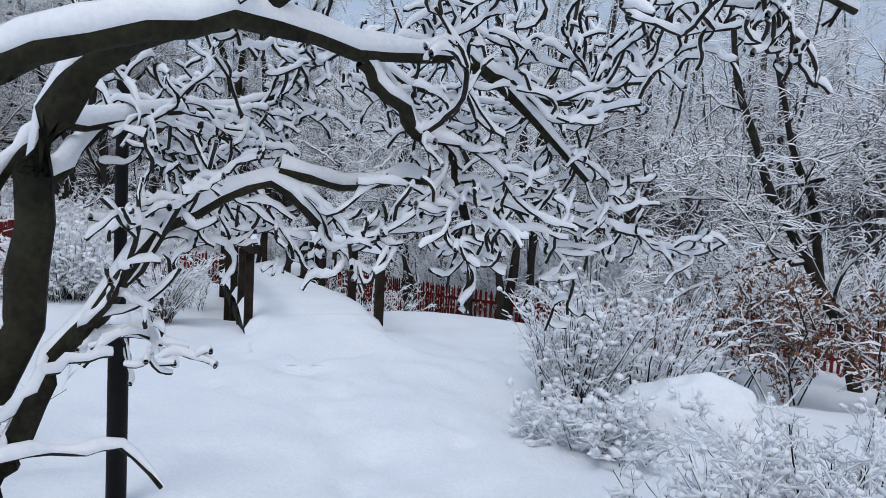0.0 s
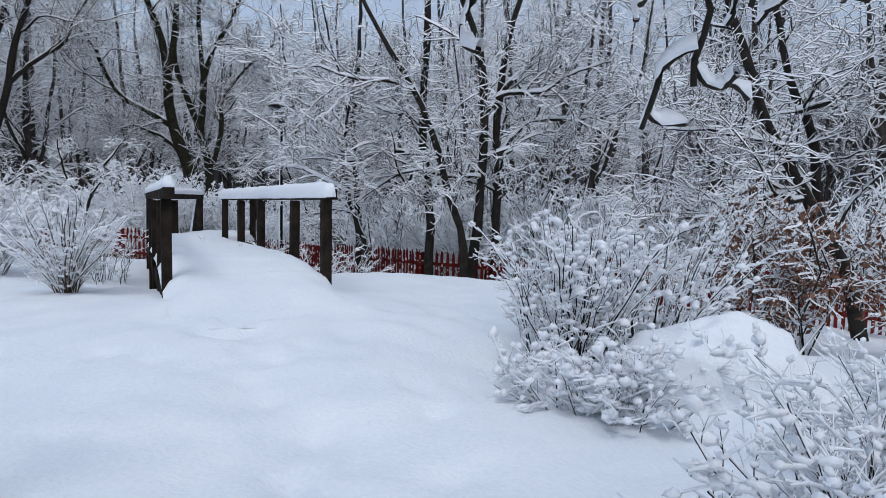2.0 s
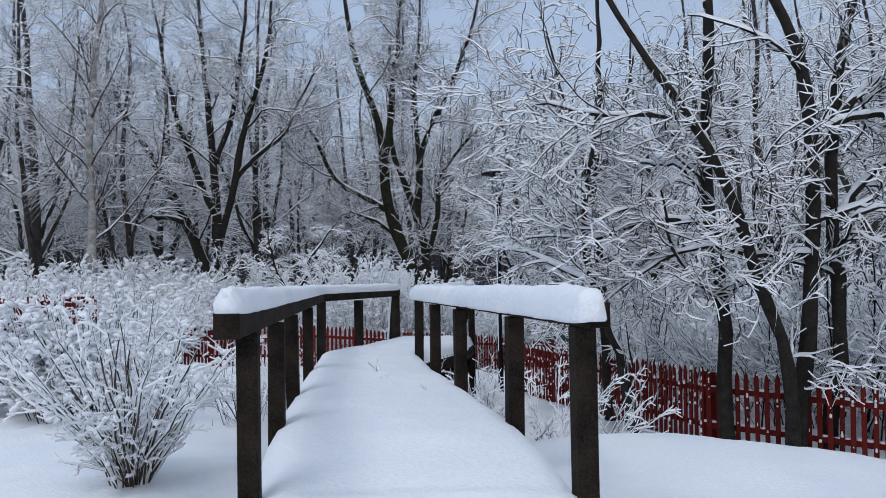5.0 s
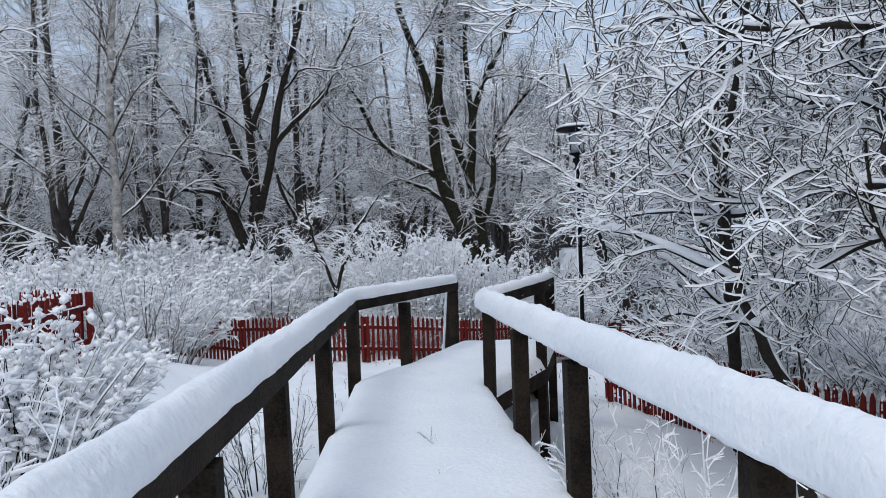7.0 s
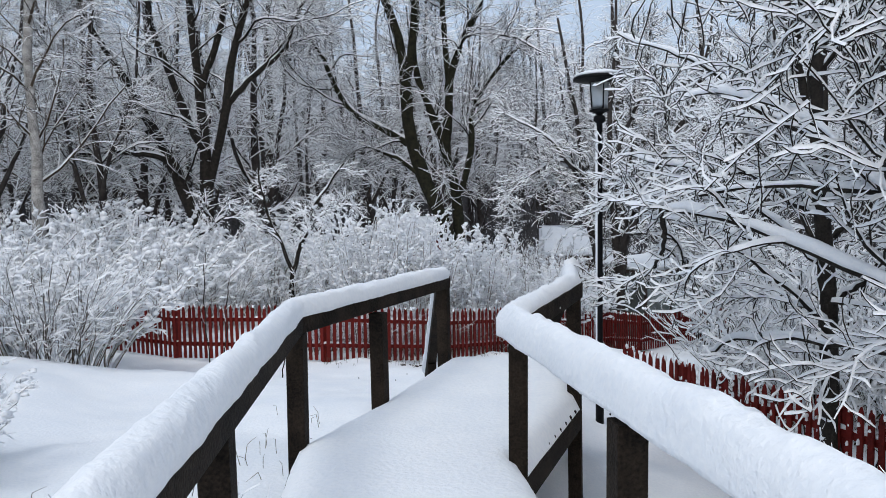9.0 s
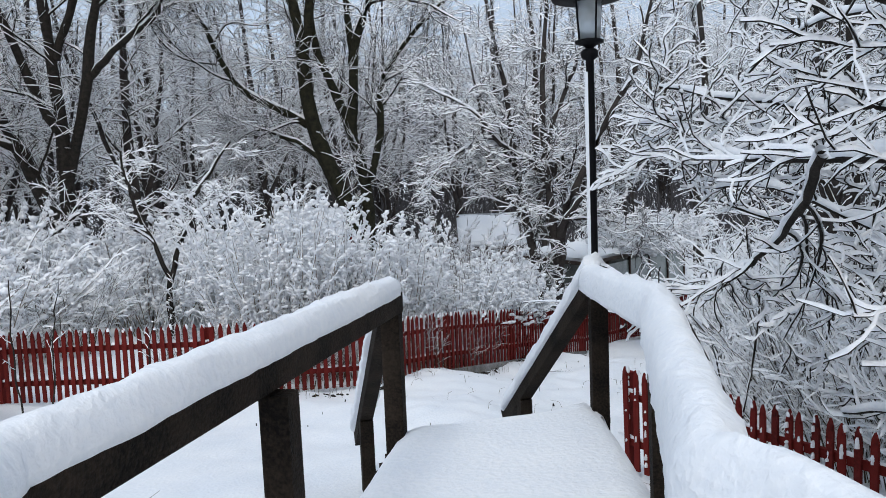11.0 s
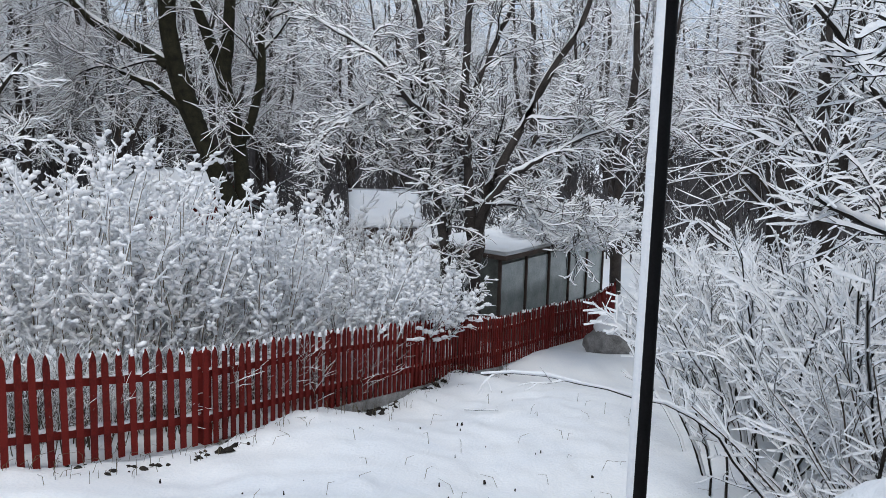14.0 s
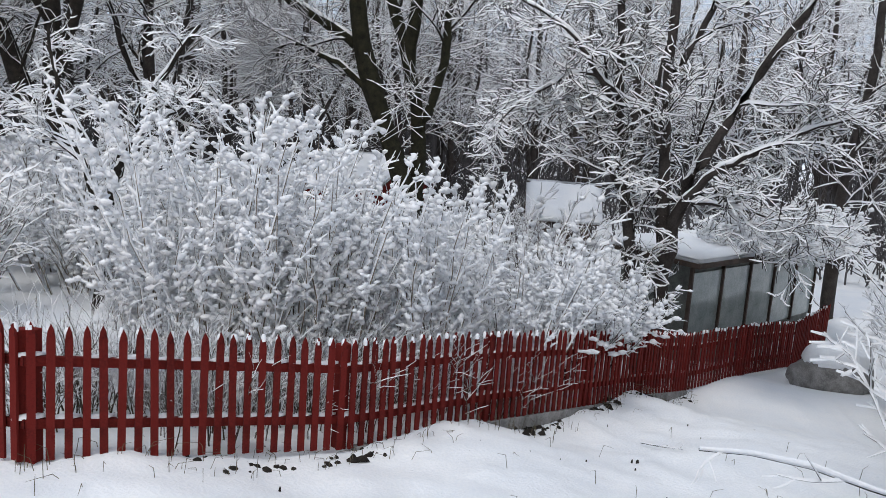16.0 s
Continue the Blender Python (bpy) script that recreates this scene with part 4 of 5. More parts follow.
tree("sapling", stood(-2.0, 20.85), "bent sapling by the lamp with one level snowy bough", "tree",
     [([(0, 0, -0.1), (-0.25, 0, 1.0), (-0.8, 0, 1.60), (-1.25, 0.02, 1.78), (-1.95, 0.05, 1.80)], 0.013, 0.005), ([(0, 0, 0), (0.3, 0.2, 1.1), (0.4, 0.3, 2.2)], 0.016, 0.006), ([(0, 0, 0.2), (0.5, 0.2, 0.9), (0.8, 0.2, 1.6)], 0.014, 0.006)],
     [(5, (0.15, 0.4), 50, 4, 0.2, 0.02, 0.5, 0.4, 0.4), (3, (0.06, 0.16), 48, 2, 0.2, 0.0, 0.6, 0.3, 0.3)], 26, depth=0.013)
grown("oak_tree", "crooked young oak keeping some brown leaves under the snow",
      [([(6.2, 11.0, land_z(6.2, 11.0) - 0.1), (6.01, 11.0, -0.21), (5.55, 11.0, 0.49), (5.26, 11.0, 1.17), (4.81, 11.0, 1.84), (4.58, 11.0, 2.35), (4.26, 11.0, 3.0), (3.97, 11.0, 3.79), (3.8, 11.0, 5.5)], 0.11, 0.03),
       ([(5.66, 11.1, 0.45), (5.51, 11.2, 1.25), (5.38, 11.2, 1.86), (5.11, 11.2, 2.61), (4.86, 11.2, 3.35), (4.63, 11.2, 4.15), (4.5, 11.3, 6.0)], 0.075, 0.022),
       ([(5.3, 11.0, 1.08), (4.78, 10.8, 1.13), (4.27, 10.8, 0.92), (3.83, 10.8, 0.72), (3.25, 10.8, 0.44)], 0.045, 0.012),
       ([(4.8, 11.0, 1.83), (4.24, 10.9, 1.85), (3.78, 10.9, 1.95), (3.33, 10.9, 1.86)], 0.04, 0.012),
       ([(5.1, 11.1, 2.2), (5.54, 10.9, 2.37), (5.89, 10.9, 2.46), (6.4, 10.8, 2.8)], 0.04, 0.012)], MID, 25, depth=0.018, least=0.004)


def leaf_cluster(at, n, size, seed, label):
    rng = np.random.default_rng(seed)
    top = thing("leafy_shrub", at, label, "shrub")
    P0 = np.array([[(0, 0, -0.05), (0.1, 0, 0.5), (0.15, 0.1, 1.0), (0.1, 0.1, 1.5)]], float)
    groups = []
    P, R = np.repeat(P0, 9, 0) + np.cumsum(rng.normal(size=(9, 4, 3)) * np.array((0.22, 0.22, 0.05)), 1), np.full((9, 4), 0.012)
    groups.append((P, R))
    for row in [(8, (0.3, 0.8), 55, 4, 0.2, 0.0, 0.6), (6, (0.12, 0.35), 50, 3, 0.2, 0.0, 0.7)]:
        P, R = sprout(rng, P, R, *row)
        groups.append((P, R))
    part_mesh("stem_fan", mesh_of("stem_fan", *tubes(groups, 3), BARK), top)
    part_mesh("snow", mesh_of("snow", *snow_on(groups, 0.03, 4, rng), SNOW_CLUMP), top, "clumps of snow on the twigs")
    tips = P.reshape(-1, 3)
    pick = tips[rng.integers(0, len(tips), n)] + rng.normal(size=(n, 3)) * 0.03
    a, b = unit(rng.normal(size=(n, 3))), unit(rng.normal(size=(n, 3)))
    b = unit(np.cross(a, b))
    c = np.cross(a, b)
    s = (size * rng.uniform(0.6, 1.3, n))[:, None]
    V = np.stack([pick - a * s, pick + b * s * 0.45 + c * s * 0.2, pick + a * s, pick - b * s * 0.45 + c * s * 0.2], 1).reshape(-1, 3)
    tagged(part_mesh("leaves", mesh_of("leaves", V, np.arange(n * 4).reshape(n, 4), LEAF), top, "withered red-brown leaves"), kind="stuff")


leaf_cluster(stood(4.5, 9.6), 1500, 0.045, 31, "shrub with withered red-brown leaves weighed down by snow")
leaf_cluster(stood(5.4, 9.2), 1300, 0.045, 32, "shrub with withered red-brown leaves weighed down by snow")
leaf_cluster(stood(3.9, 10.6), 700, 0.045, 33, "shrub with withered red-brown leaves weighed down by snow")

tree("tree", stood(-0.1, 22.2), "spreading leafless tree with snow-laden boughs behind the sloping fence", "tree",
     [straight(6.0, (-0.3, 0.3), 0.09, 0.03, 0.15, 7),
      ([(0, 0, 1.6), (-0.5, -0.3, 2.3), (-1.2, -0.5, 2.9), (-1.8, -0.6, 3.1)], 0.045, 0.014),
      ([(-0.1, 0, 2.4), (-0.5, 0.2, 3.2), (-1.1, 0.3, 4.0), (-1.6, 0.3, 4.6)], 0.045, 0.014),
      ([(0, 0, 1.9), (0.6, -0.3, 2.8), (1.3, -0.5, 3.5), (2.0, -0.6, 4.0)], 0.045, 0.014),
      ([(-0.1, 0, 2.9), (0.4, -0.6, 3.7), (0.8, -1.0, 4.6)], 0.04, 0.014)],
     [(11, (0.5, 1.2), 52, 6, 0.22, 0.03, 0.42, 0.2, 0.4), (8, (0.25, 0.6), 50, 4, 0.26, 0.02, 0.55, 0.15, 0.4), (4, (0.08, 0.26), 46, 2, 0.26, 0.0, 0.65, 0.15, 0.4)], 27, depth=0.026)

# bushes by the path
FINE = [(6, (0.12, 0.34), 38, 2, 0.16, 0.03, 0.65, 0.2, 0.4), (3, (0.05, 0.14), 40, 1, 0.2, 0.02, 0.75, 0.3, 0.3)]
bush("bush", stood(-4.04, 10.36), "rounded leafless bush with frosted fanning stems", 62, 1.35, 0.85, 41, FINE, 0.021, 0.010, base=0.12, round_snow=5, cling=0.15, lumps=350, lump=0.02)
bush("bush", stood(-6.7, 12.8), "dense leafless bush thick with snow beside the footbridge", 150, 1.42, 0.72, 42, FINE, 0.028, 0.009, base=0.6, twig=BARK, round_snow=5, cling=0.15, lumps=2600, lump=0.032)
bush("bush", stood(-7.9, 14.6), "dense leafless bush thick with snow by the garden", 90, 0.85, 0.9, 40, FINE, 0.022, 0.007, base=0.6, twig=BARK, cling=0.2, lumps=1200, lump=0.03)
bush("bush", stood(-8.2, 12.4), "dense low bush thick with snow", 80, 0.8, 0.95, 43, FINE, 0.022, 0.008, base=0.5, cling=0.2, lumps=1100, lump=0.03)
bush("bush", stood(1.35, 7.45), "leafless bush by the path, its stems thick with snow", 70, 1.3, 0.62, 44, FINE, 0.018, 0.008, base=0.4, twig=BARK, round_snow=5, cling=0.12, lumps=520, lump=0.026)
bush("bush", stood(1.45, 6.35), "low bush bent under clumps of snow beside the path", 60, 0.55, 1.15, 45, FINE, 0.020, 0.006, base=0.5, twig=BARK, round_snow=5, cling=0.12, lumps=620, lump=0.03)
bush("bush", stood(2.2, 8.1), "leafless bush with thick snow on its stems", 80, 1.4, 0.85, 46, FINE, 0.018, 0.008, base=0.6, twig=BARK, round_snow=5, cling=0.12, lumps=520, lump=0.026)
bush("bush", stood(1.75, 3.95), "sparse low bush with dark twigs and snow tufts", 60, 0.8, 0.9, 47, FINE, 0.022, 0.0085, base=0.5, twig=BARK, round_snow=5, cling=0.05, lumps=800, lump=0.024)
bush("bush", stood(2.7, 4.6), "sparse low bush with dark twigs and snow tufts", 66, 0.9, 0.9, 48, FINE, 0.022, 0.0085, base=0.6, twig=BARK, round_snow=5, cling=0.05, lumps=850, lump=0.024)
bush("bush", stood(-3.6, 4.6), "straggly snow-dusted bush behind the dark pole", 60, 1.0, 0.9, 50, FINE, 0.024, 0.006, base=0.6)
bush("bush", stood(-2.2, 12.6, -0.2), "thin bush growing up beside the footbridge", 34, 1.1, 0.6, 51, FINE, 0.02, 0.006, base=0.9, twig=BARK)
bush("bush", stood(-1.5, 13.6, -0.2), "thin bush growing below the footbridge rail", 40, 1.1, 0.8, 52, FINE, 0.024, 0.006, base=0.8, twig=BARK)
bush("bush", stood(-4.95, 13.6, -0.1), "thin bush growing up beside the footbridge", 26, 1.0, 0.5, 53, FINE, 0.018, 0.006, base=0.4, twig=BARK)

# the hedge behind the garden fence
TALL = [(8, (0.25, 0.6), 32, 3, 0.13, 0.05, 0.65, 0.25, 0.4), (4, (0.08, 0.24), 40, 1, 0.2, 0.03, 0.8, 0.2, 0.3)]
HEDGE_PLAN = [(7, (0.2, 0.5), 32, 3, 0.1, 0.05, 0.7, 0.2, 0.4), (3, (0.07, 0.2), 42, 2, 0.15, 0.03, 0.85, 0.2, 0.3)]
HEDGE = [(-8.2, 24.6, 2.8), (-7.4, 25.4, 2.65), (-6.5, 26.3, 2.4), (-5.5, 27.4, 2.2)]
for k, (x, y, h) in enumerate(HEDGE):
    bush("hedge_bush", stood(x, y), "tall leafless hedge bush frosted with snow behind the red fence", 66, h, 0.36, 60 + k, HEDGE_PLAN, 0.05, 0.011, "hedge bushes", HEDGE_TWIG, base=0.75, cling=0.3, round_snow=5, lumps=3600, lump=0.03)
for k, (x, y) in enumerate(((-8.6, 23.5), (-7.7, 23.9), (-6.95, 24.75), (-6.25, 25.7), (-5.6, 26.8))):
    bush("brushwood", stood(x, y), "low brown brushwood at the foot of the hedge", 120, 0.95, 0.5, 170 + k, TALL[:1], 0.008, 0.007, "brushwood clumps", TWIG, base=0.55, long=0.7, turn=45, category="brush")
bush("bare_shrub", stood(-5.5, 30.6), "tangled brown shrub with little snow behind the hedge", 90, 2.6, 0.6, 70, TALL, 0.012, 0.009, base=0.7, twig=TWIG, category="shrub")
bush("bare_shrub", stood(-6.6, 32.2), "tangled brown shrub with little snow behind the hedge", 80, 2.5, 0.6, 69, TALL, 0.014, 0.009, base=0.7, twig=TWIG, category="shrub")
bush("drooping_bush", stood(-4.6, 28.7, 0.1), "drooping bush hanging snow-laden twigs over the fence", 60, 1.7, 0.9, 71, TALL, 0.024, 0.009, base=0.5, twig=BARK, lumps=2400, lump=0.036)
bush("bush", stood(-12.6, 25.5), "snow-covered garden bush behind the fence", 60, 1.8, 0.7, 72, TALL, 0.032, 0.01, base=0.8)
bush("bush", stood(-14.5, 24.2), "snow-covered garden bush behind the fence", 60, 1.9, 0.8, 73, TALL, 0.032, 0.01, base=0.9)
bush("bush", stood(-11.6, 19.8), "wide snow-covered bush at the edge of the garden", 60, 1.9, 0.9, 74, TALL, 0.03, 0.01, base=0.9)
bush("bush", stood(-14.6, 20.4), "wide snow-covered bush at the edge of the garden", 60, 2.0, 0.9, 75, TALL, 0.03, 0.01, base=0.9)
bush("bush", stood(1.5, 31.5), "snow-covered bush by the path", 100, 2.3, 0.8, 76, TALL, 0.034, 0.009, base=0.9)
bush("bush", stood(0.4, 26.0), "snow-covered bush by the path", 110, 2.5, 0.7, 77, TALL, 0.03, 0.009, base=0.9)
bush("bush", stood(-0.4, 21.6), "snow-covered bush behind the sloping fence", 100, 2.2, 0.8, 78, TALL, 0.03, 0.009, base=0.9)
bush("bush", stood(1.2, 19.0), "snow-covered bush behind the sloping fence", 60, 1.9, 0.9, 79, TALL, 0.034, 0.009, base=0.9)

scrub = bush("scrub_bush", stood(3.2, 17.0), "tangled snow-covered scrub behind the sloping fence", 30, 2.0, 0.8, 88, TALL, 0.042, 0.011, "scrub bushes", base=0.9, twig=BARK)
sr = random.Random(12)
for x, y in ((3.5, 16.4), (4.6, 15.9), (6, 15.7), (7.5, 15.3), (8.8, 16.5), (4, 20), (6.5, 20.5), (2.4, 17.4), (0.1, 22.4), (0.5, 23.6), (0.6, 24.8), (1.2, 26.6), (1.4, 29.8), (2.4, 33.5), (2.2, 30.6), (-0.2, 19.6), (5, 16.5), (1.4, 17.8), (7, 16), (2.4, 19.2), (4.2, 18.8), (6, 18.4), (0.9, 22), (2.6, 22.6), (1.2, 24.6), (3.4, 25.5), (-0.6, 24.6), (9, 15), (8.2, 18), (5, 21.5), (3, 28.5), (0.6, 28.2)):
    copy_thing(scrub, pose(x, y, land_z(x, y) - 0.05, 0, 0, sr.uniform(0, 360)) @ Matrix.Scale(sr.uniform(0.95, 1.5), 4))
low = bush("garden_bush", stood(-12.0, 27.5), "leafless garden bush covered with snow", 52, 1.8, 0.85, 89, TALL, 0.046, 0.010, "garden bushes", HEDGE_TWIG, base=0.8, lumps=900, lump=0.04)
for x, y in ((-13.2, 24.0), (-15.2, 25.6), (-12.8, 28.6), (-17.6, 25.0), (-19.5, 27), (-16, 32), (-12, 31.4), (-14, 29), (-16.5, 27.2), (-18.5, 29), (-10.5, 29.5), (-9.4, 31.5), (-17, 23.2), (-15.8, 30.5), (-12.2, 20.6), (-13.6, 18.8), (-21, 26), (-6.6, 31), (-8.2, 29.2)):
    copy_thing(low, pose(x, y, land_z(x, y) - 0.05, 0, 0, sr.uniform(0, 360)) @ Matrix.Scale(sr.uniform(1.0, 1.55), 4))

for k, (x, y, z) in enumerate(((-1.45, 34.8, -0.88), (-0.75, 35.9, -0.8), (0.0, 37.1, -0.8))):
    bush("climbing_plant", (x, y, z), "climbing plant hanging snow-laden over the shed roof", 60, 1.0, 1.6, 91 + k, TALL, 0.045, 0.008, "climbing plants", base=0.7, twig=BARK, category="plant", lumps=900, lump=0.045)

# garden and wood trees further off
GREAT = [(12, (1.5, 4.0), 54, 8, 0.17, 0.03, 0.42, 0.3, 0.4), (8, (0.8, 2.2), 52, 5, 0.2, 0.02, 0.5, 0.08, 0.4), (7, (0.5, 1.4), 50, 2, 0.22, 0.01, 0.75, 0.08, 0.4)]
grown("forked_great_tree", "great dark mossy tree with leaning forked trunks",
      [([(-9.2, 36.6, -3.2), (-9.6, 36.6, -1.2), (-9.99, 36.6, 0.02), (-10.53, 36.6, 1.35), (-11.19, 36.6, 2.91), (-11.54, 36.6, 4.25), (-11.4, 36.6, 5.99), (-11.64, 36.6, 7.32), (-12.35, 36.6, 8.7), (-12.74, 36.6, 9.83), (-13.15, 36.6, 12.06), (-13.3, 36.6, 15)], 0.34, 0.06),
       ([(-11.42, 36.6, 5.9), (-11.16, 36.6, 7.92), (-10.88, 36.6, 9.61), (-10.7, 36.6, 11.71), (-10.5, 36.6, 15)], 0.16, 0.05),
       ([(-11.45, 36.6, 3.41), (-12.46, 36.5, 3.97), (-13.65, 36.4, 4.71), (-14.48, 36.4, 5.78), (-14.82, 36.4, 6.94), (-15.79, 36.5, 8.16), (-16.41, 36.6, 8.91)], 0.15, 0.04),
       ([(-11.0, 36.5, 2.2), (-11.89, 36.3, 2.94), (-12.96, 36.2, 3.37), (-13.53, 36.2, 3.24), (-13.47, 36.2, 2.78)], 0.09, 0.03),
       ([(-9.2, 36.9, -3.2), (-9.7, 36.9, -0.6), (-9.64, 36.9, 1.33), (-10.05, 36.9, 2.88), (-10.32, 36.9, 4.1), (-10.98, 36.9, 5.34), (-11.3, 36.9, 6.69), (-11.01, 36.9, 8.4), (-11.3, 37, 11)], 0.26, 0.05),
       ([(-10.05, 36.9, 2.87), (-9.97, 36.9, 4.4), (-9.99, 36.9, 5.49), (-9.45, 36.9, 6.96), (-8.64, 36.9, 8.16), (-7.96, 36.9, 9.75), (-7.39, 36.9, 11.12), (-7.0, 36.9, 13)], 0.18, 0.045),
       ([(-9.98, 36.9, 5.27), (-10.02, 36.9, 7.01), (-10.21, 36.9, 8.32), (-9.83, 36.9, 9.77), (-9.89, 36.9, 11.69), (-9.7, 36.9, 14)], 0.13, 0.04),
       ([(-9.64, 36.9, 1.33), (-9.1, 36.9, 3.05), (-8.94, 36.9, 4.77), (-7.92, 36.9, 6.19), (-6.62, 36.9, 7.33)], 0.14, 0.04)], GREAT, 81, bark=BARK_MOSS, twig=BARK, depth=0.020, least=0.0065)
grown("broad_tree", "broad dark garden tree with many upswept limbs",
      [([(-17.0, 33.5, -3.4), (-17.5, 33.5, -1.6), (-17.91, 33.5, -0.37), (-18.25, 33.5, 0.5), (-18.96, 33.5, 1.6), (-19.41, 33.5, 2.93), (-20.27, 33.5, 4.07), (-20.99, 33.5, 5.43), (-22.0, 33.5, 6.83), (-23.02, 33.5, 8.26), (-23.6, 33.5, 10.5)], 0.34, 0.05),
       ([(-17.7, 33.6, -0.9), (-18.13, 33.6, 0.6), (-18.16, 33.6, 2.23), (-18.05, 33.6, 4.38), (-18.32, 33.6, 6.53), (-18.48, 33.6, 8.46), (-18.85, 33.6, 11.03), (-18.9, 33.6, 14)], 0.25, 0.05),
       ([(-18.1, 33.6, 1.8), (-17.45, 33.6, 3.92), (-16.85, 33.6, 6.2), (-16.53, 33.6, 7.84), (-15.74, 33.6, 9.39), (-15.42, 33.6, 11.37), (-15.2, 33.6, 14)], 0.19, 0.045),
       ([(-18.11, 33.5, 3.31), (-19.14, 33.3, 5.52), (-19.81, 33.2, 7.52), (-20.24, 33.2, 9.29), (-20.65, 33.2, 11.27), (-21, 33.2, 13)], 0.16, 0.04),
       ([(-19.41, 33.5, 2.93), (-20.85, 33.2, 3.21), (-23.07, 33.0, 3.25), (-24.78, 33.0, 3.6)], 0.12, 0.03),
       ([(-17.2, 33.6, 4.75), (-15.91, 33.5, 5.71), (-14.69, 33.4, 6.64), (-13.95, 33.4, 7.98), (-13.24, 33.4, 9.09)], 0.11, 0.03),
       ([(-18.13, 33.6, 5.45), (-17.52, 33.9, 7.52), (-17.18, 34.0, 9.57), (-16.83, 34.0, 11.58), (-16.7, 34, 14)], 0.13, 0.04)], GREAT, 82, bark=BARK, depth=0.018, least=0.0065)
tree("birch_tree", stood(-17.8, 26.0), "tall pale-barked birch with fine hanging twigs", "tree",
     [([(0, 0, -0.1), (-0.3, 0, 4), (-0.2, 0.1, 8), (0.2, 0.2, 12), (0.3, 0.2, 16)], 0.17, 0.04)],
     [(30, (1.8, 3.8), 48, 5, 0.14, 0.05, 0.35, 0.2, 0.5), (11, (0.9, 2.2), 50, 4, 0.14, -0.16, 0.5, 0.15, 0.3), (8, (0.4, 1.1), 35, 2, 0.12, -0.2, 0.7, 0.15, 0.3)], 86, BARK_BIRCH, TWIG, depth=0.006, least=0.005)
grown("many_stemmed_tree", "many-stemmed grey tree spreading over the garden shed",
      [([(-3.45, 31.0, -3.0), (-3.48, 31.0, -1.6), (-3.51, 31.0, -0.71), (-3.61, 31.0, 0.23), (-3.72, 31.0, 1.25), (-3.82, 31.0, 2.25), (-3.83, 31.0, 3.24), (-3.72, 31.0, 4.01), (-3.69, 31.0, 5.15), (-3.6, 31, 6.8)], 0.13, 0.03),
       ([(-3.7, 31.0, -3.0), (-3.95, 31.0, -1.6), (-4.07, 31.0, -0.74), (-4.17, 31.0, 0.2), (-4.38, 31.0, 1.23), (-4.57, 31.0, 2.03), (-4.51, 31.0, 2.93), (-4.64, 31.0, 3.61), (-4.94, 31.0, 4.58), (-5.1, 31, 6.2)], 0.12, 0.03),
       ([(-3.5, 31.0, -0.8), (-3.46, 31.0, -0.1), (-3.33, 31.0, 0.65), (-2.88, 31.0, 1.48), (-2.62, 31.0, 2.08), (-2.19, 31.0, 2.88), (-1.67, 31.0, 3.65), (-1.44, 31.0, 4.41), (-1.2, 31, 6)], 0.11, 0.028),
       ([(-3.5, 31.0, -0.1), (-3.42, 30.8, 0.2), (-2.97, 30.7, 0.88), (-2.31, 30.7, 1.3), (-1.67, 30.7, 1.61), (-1.03, 30.7, 1.87)], 0.075, 0.02),
       ([(-3.7, 31.0, 1.05), (-4.0, 30.8, 1.74), (-4.61, 30.8, 2.07), (-5.03, 30.8, 2.45), (-5.63, 30.8, 2.14), (-6.23, 30.8, 1.77), (-6.64, 30.8, 1.25)], 0.05, 0.016),
       ([(-3.78, 31.0, 2.05), (-3.46, 31.0, 2.95), (-3.11, 31.0, 3.63), (-2.87, 31.0, 4.4), (-2.7, 31, 5.8)], 0.06, 0.02),
       ([(-4.5, 31.0, 1.72), (-4.93, 30.8, 2.4), (-5.36, 30.8, 2.98), (-5.98, 30.8, 3.36), (-6.7, 30.8, 3.74)], 0.05, 0.016),
       ([(-4.15, 31.0, 0.2), (-4.67, 31.0, 1.01), (-4.91, 31.0, 1.72), (-5.24, 31.0, 2.11)], 0.05, 0.016),
       ([(-3.6, 31.0, 0.41), (-2.75, 30.6, 0.35), (-2.07, 30.6, 0.28), (-1.29, 30.6, 0.12)], 0.04, 0.012)],
      [(10, (0.7, 1.9), 50, 8, 0.15, 0.03, 0.48, 0.1, 0.5), (8, (0.35, 1.0), 50, 6, 0.18, 0.0, 0.6, 0.08, 0.4), (7, (0.15, 0.5), 48, 3, 0.22, 0.0, 0.75, 0.08, 0.4)], 83, bark=BARK_HAZED, twig=BARK, depth=0.024, least=0.006)
tree("small_tree", stood(-11.2, 26.8), "small crooked garden tree frosted with snow", "tree",
     [([(0, 0, -0.1), (0.1, 0, 1.4), (0.5, 0, 2.6), (1.5, 0, 3.9)], 0.075, 0.02), ([(0.1, 0, 1.3), (-0.5, 0, 2.5), (-0.8, 0, 3.8)], 0.055, 0.02), ([(0.3, 0, 1.9), (0.9, -0.3, 2.6), (1.8, -0.5, 2.9)], 0.04, 0.015)],
     [(10, (0.5, 1.2), 50, 5, 0.18, 0.06, 0.5), (7, (0.25, 0.6), 45, 4, 0.2, 0.02, 0.6), (5, (0.1, 0.3), 45, 2, 0.2, 0.0, 0.7)], 84, depth=0.028)
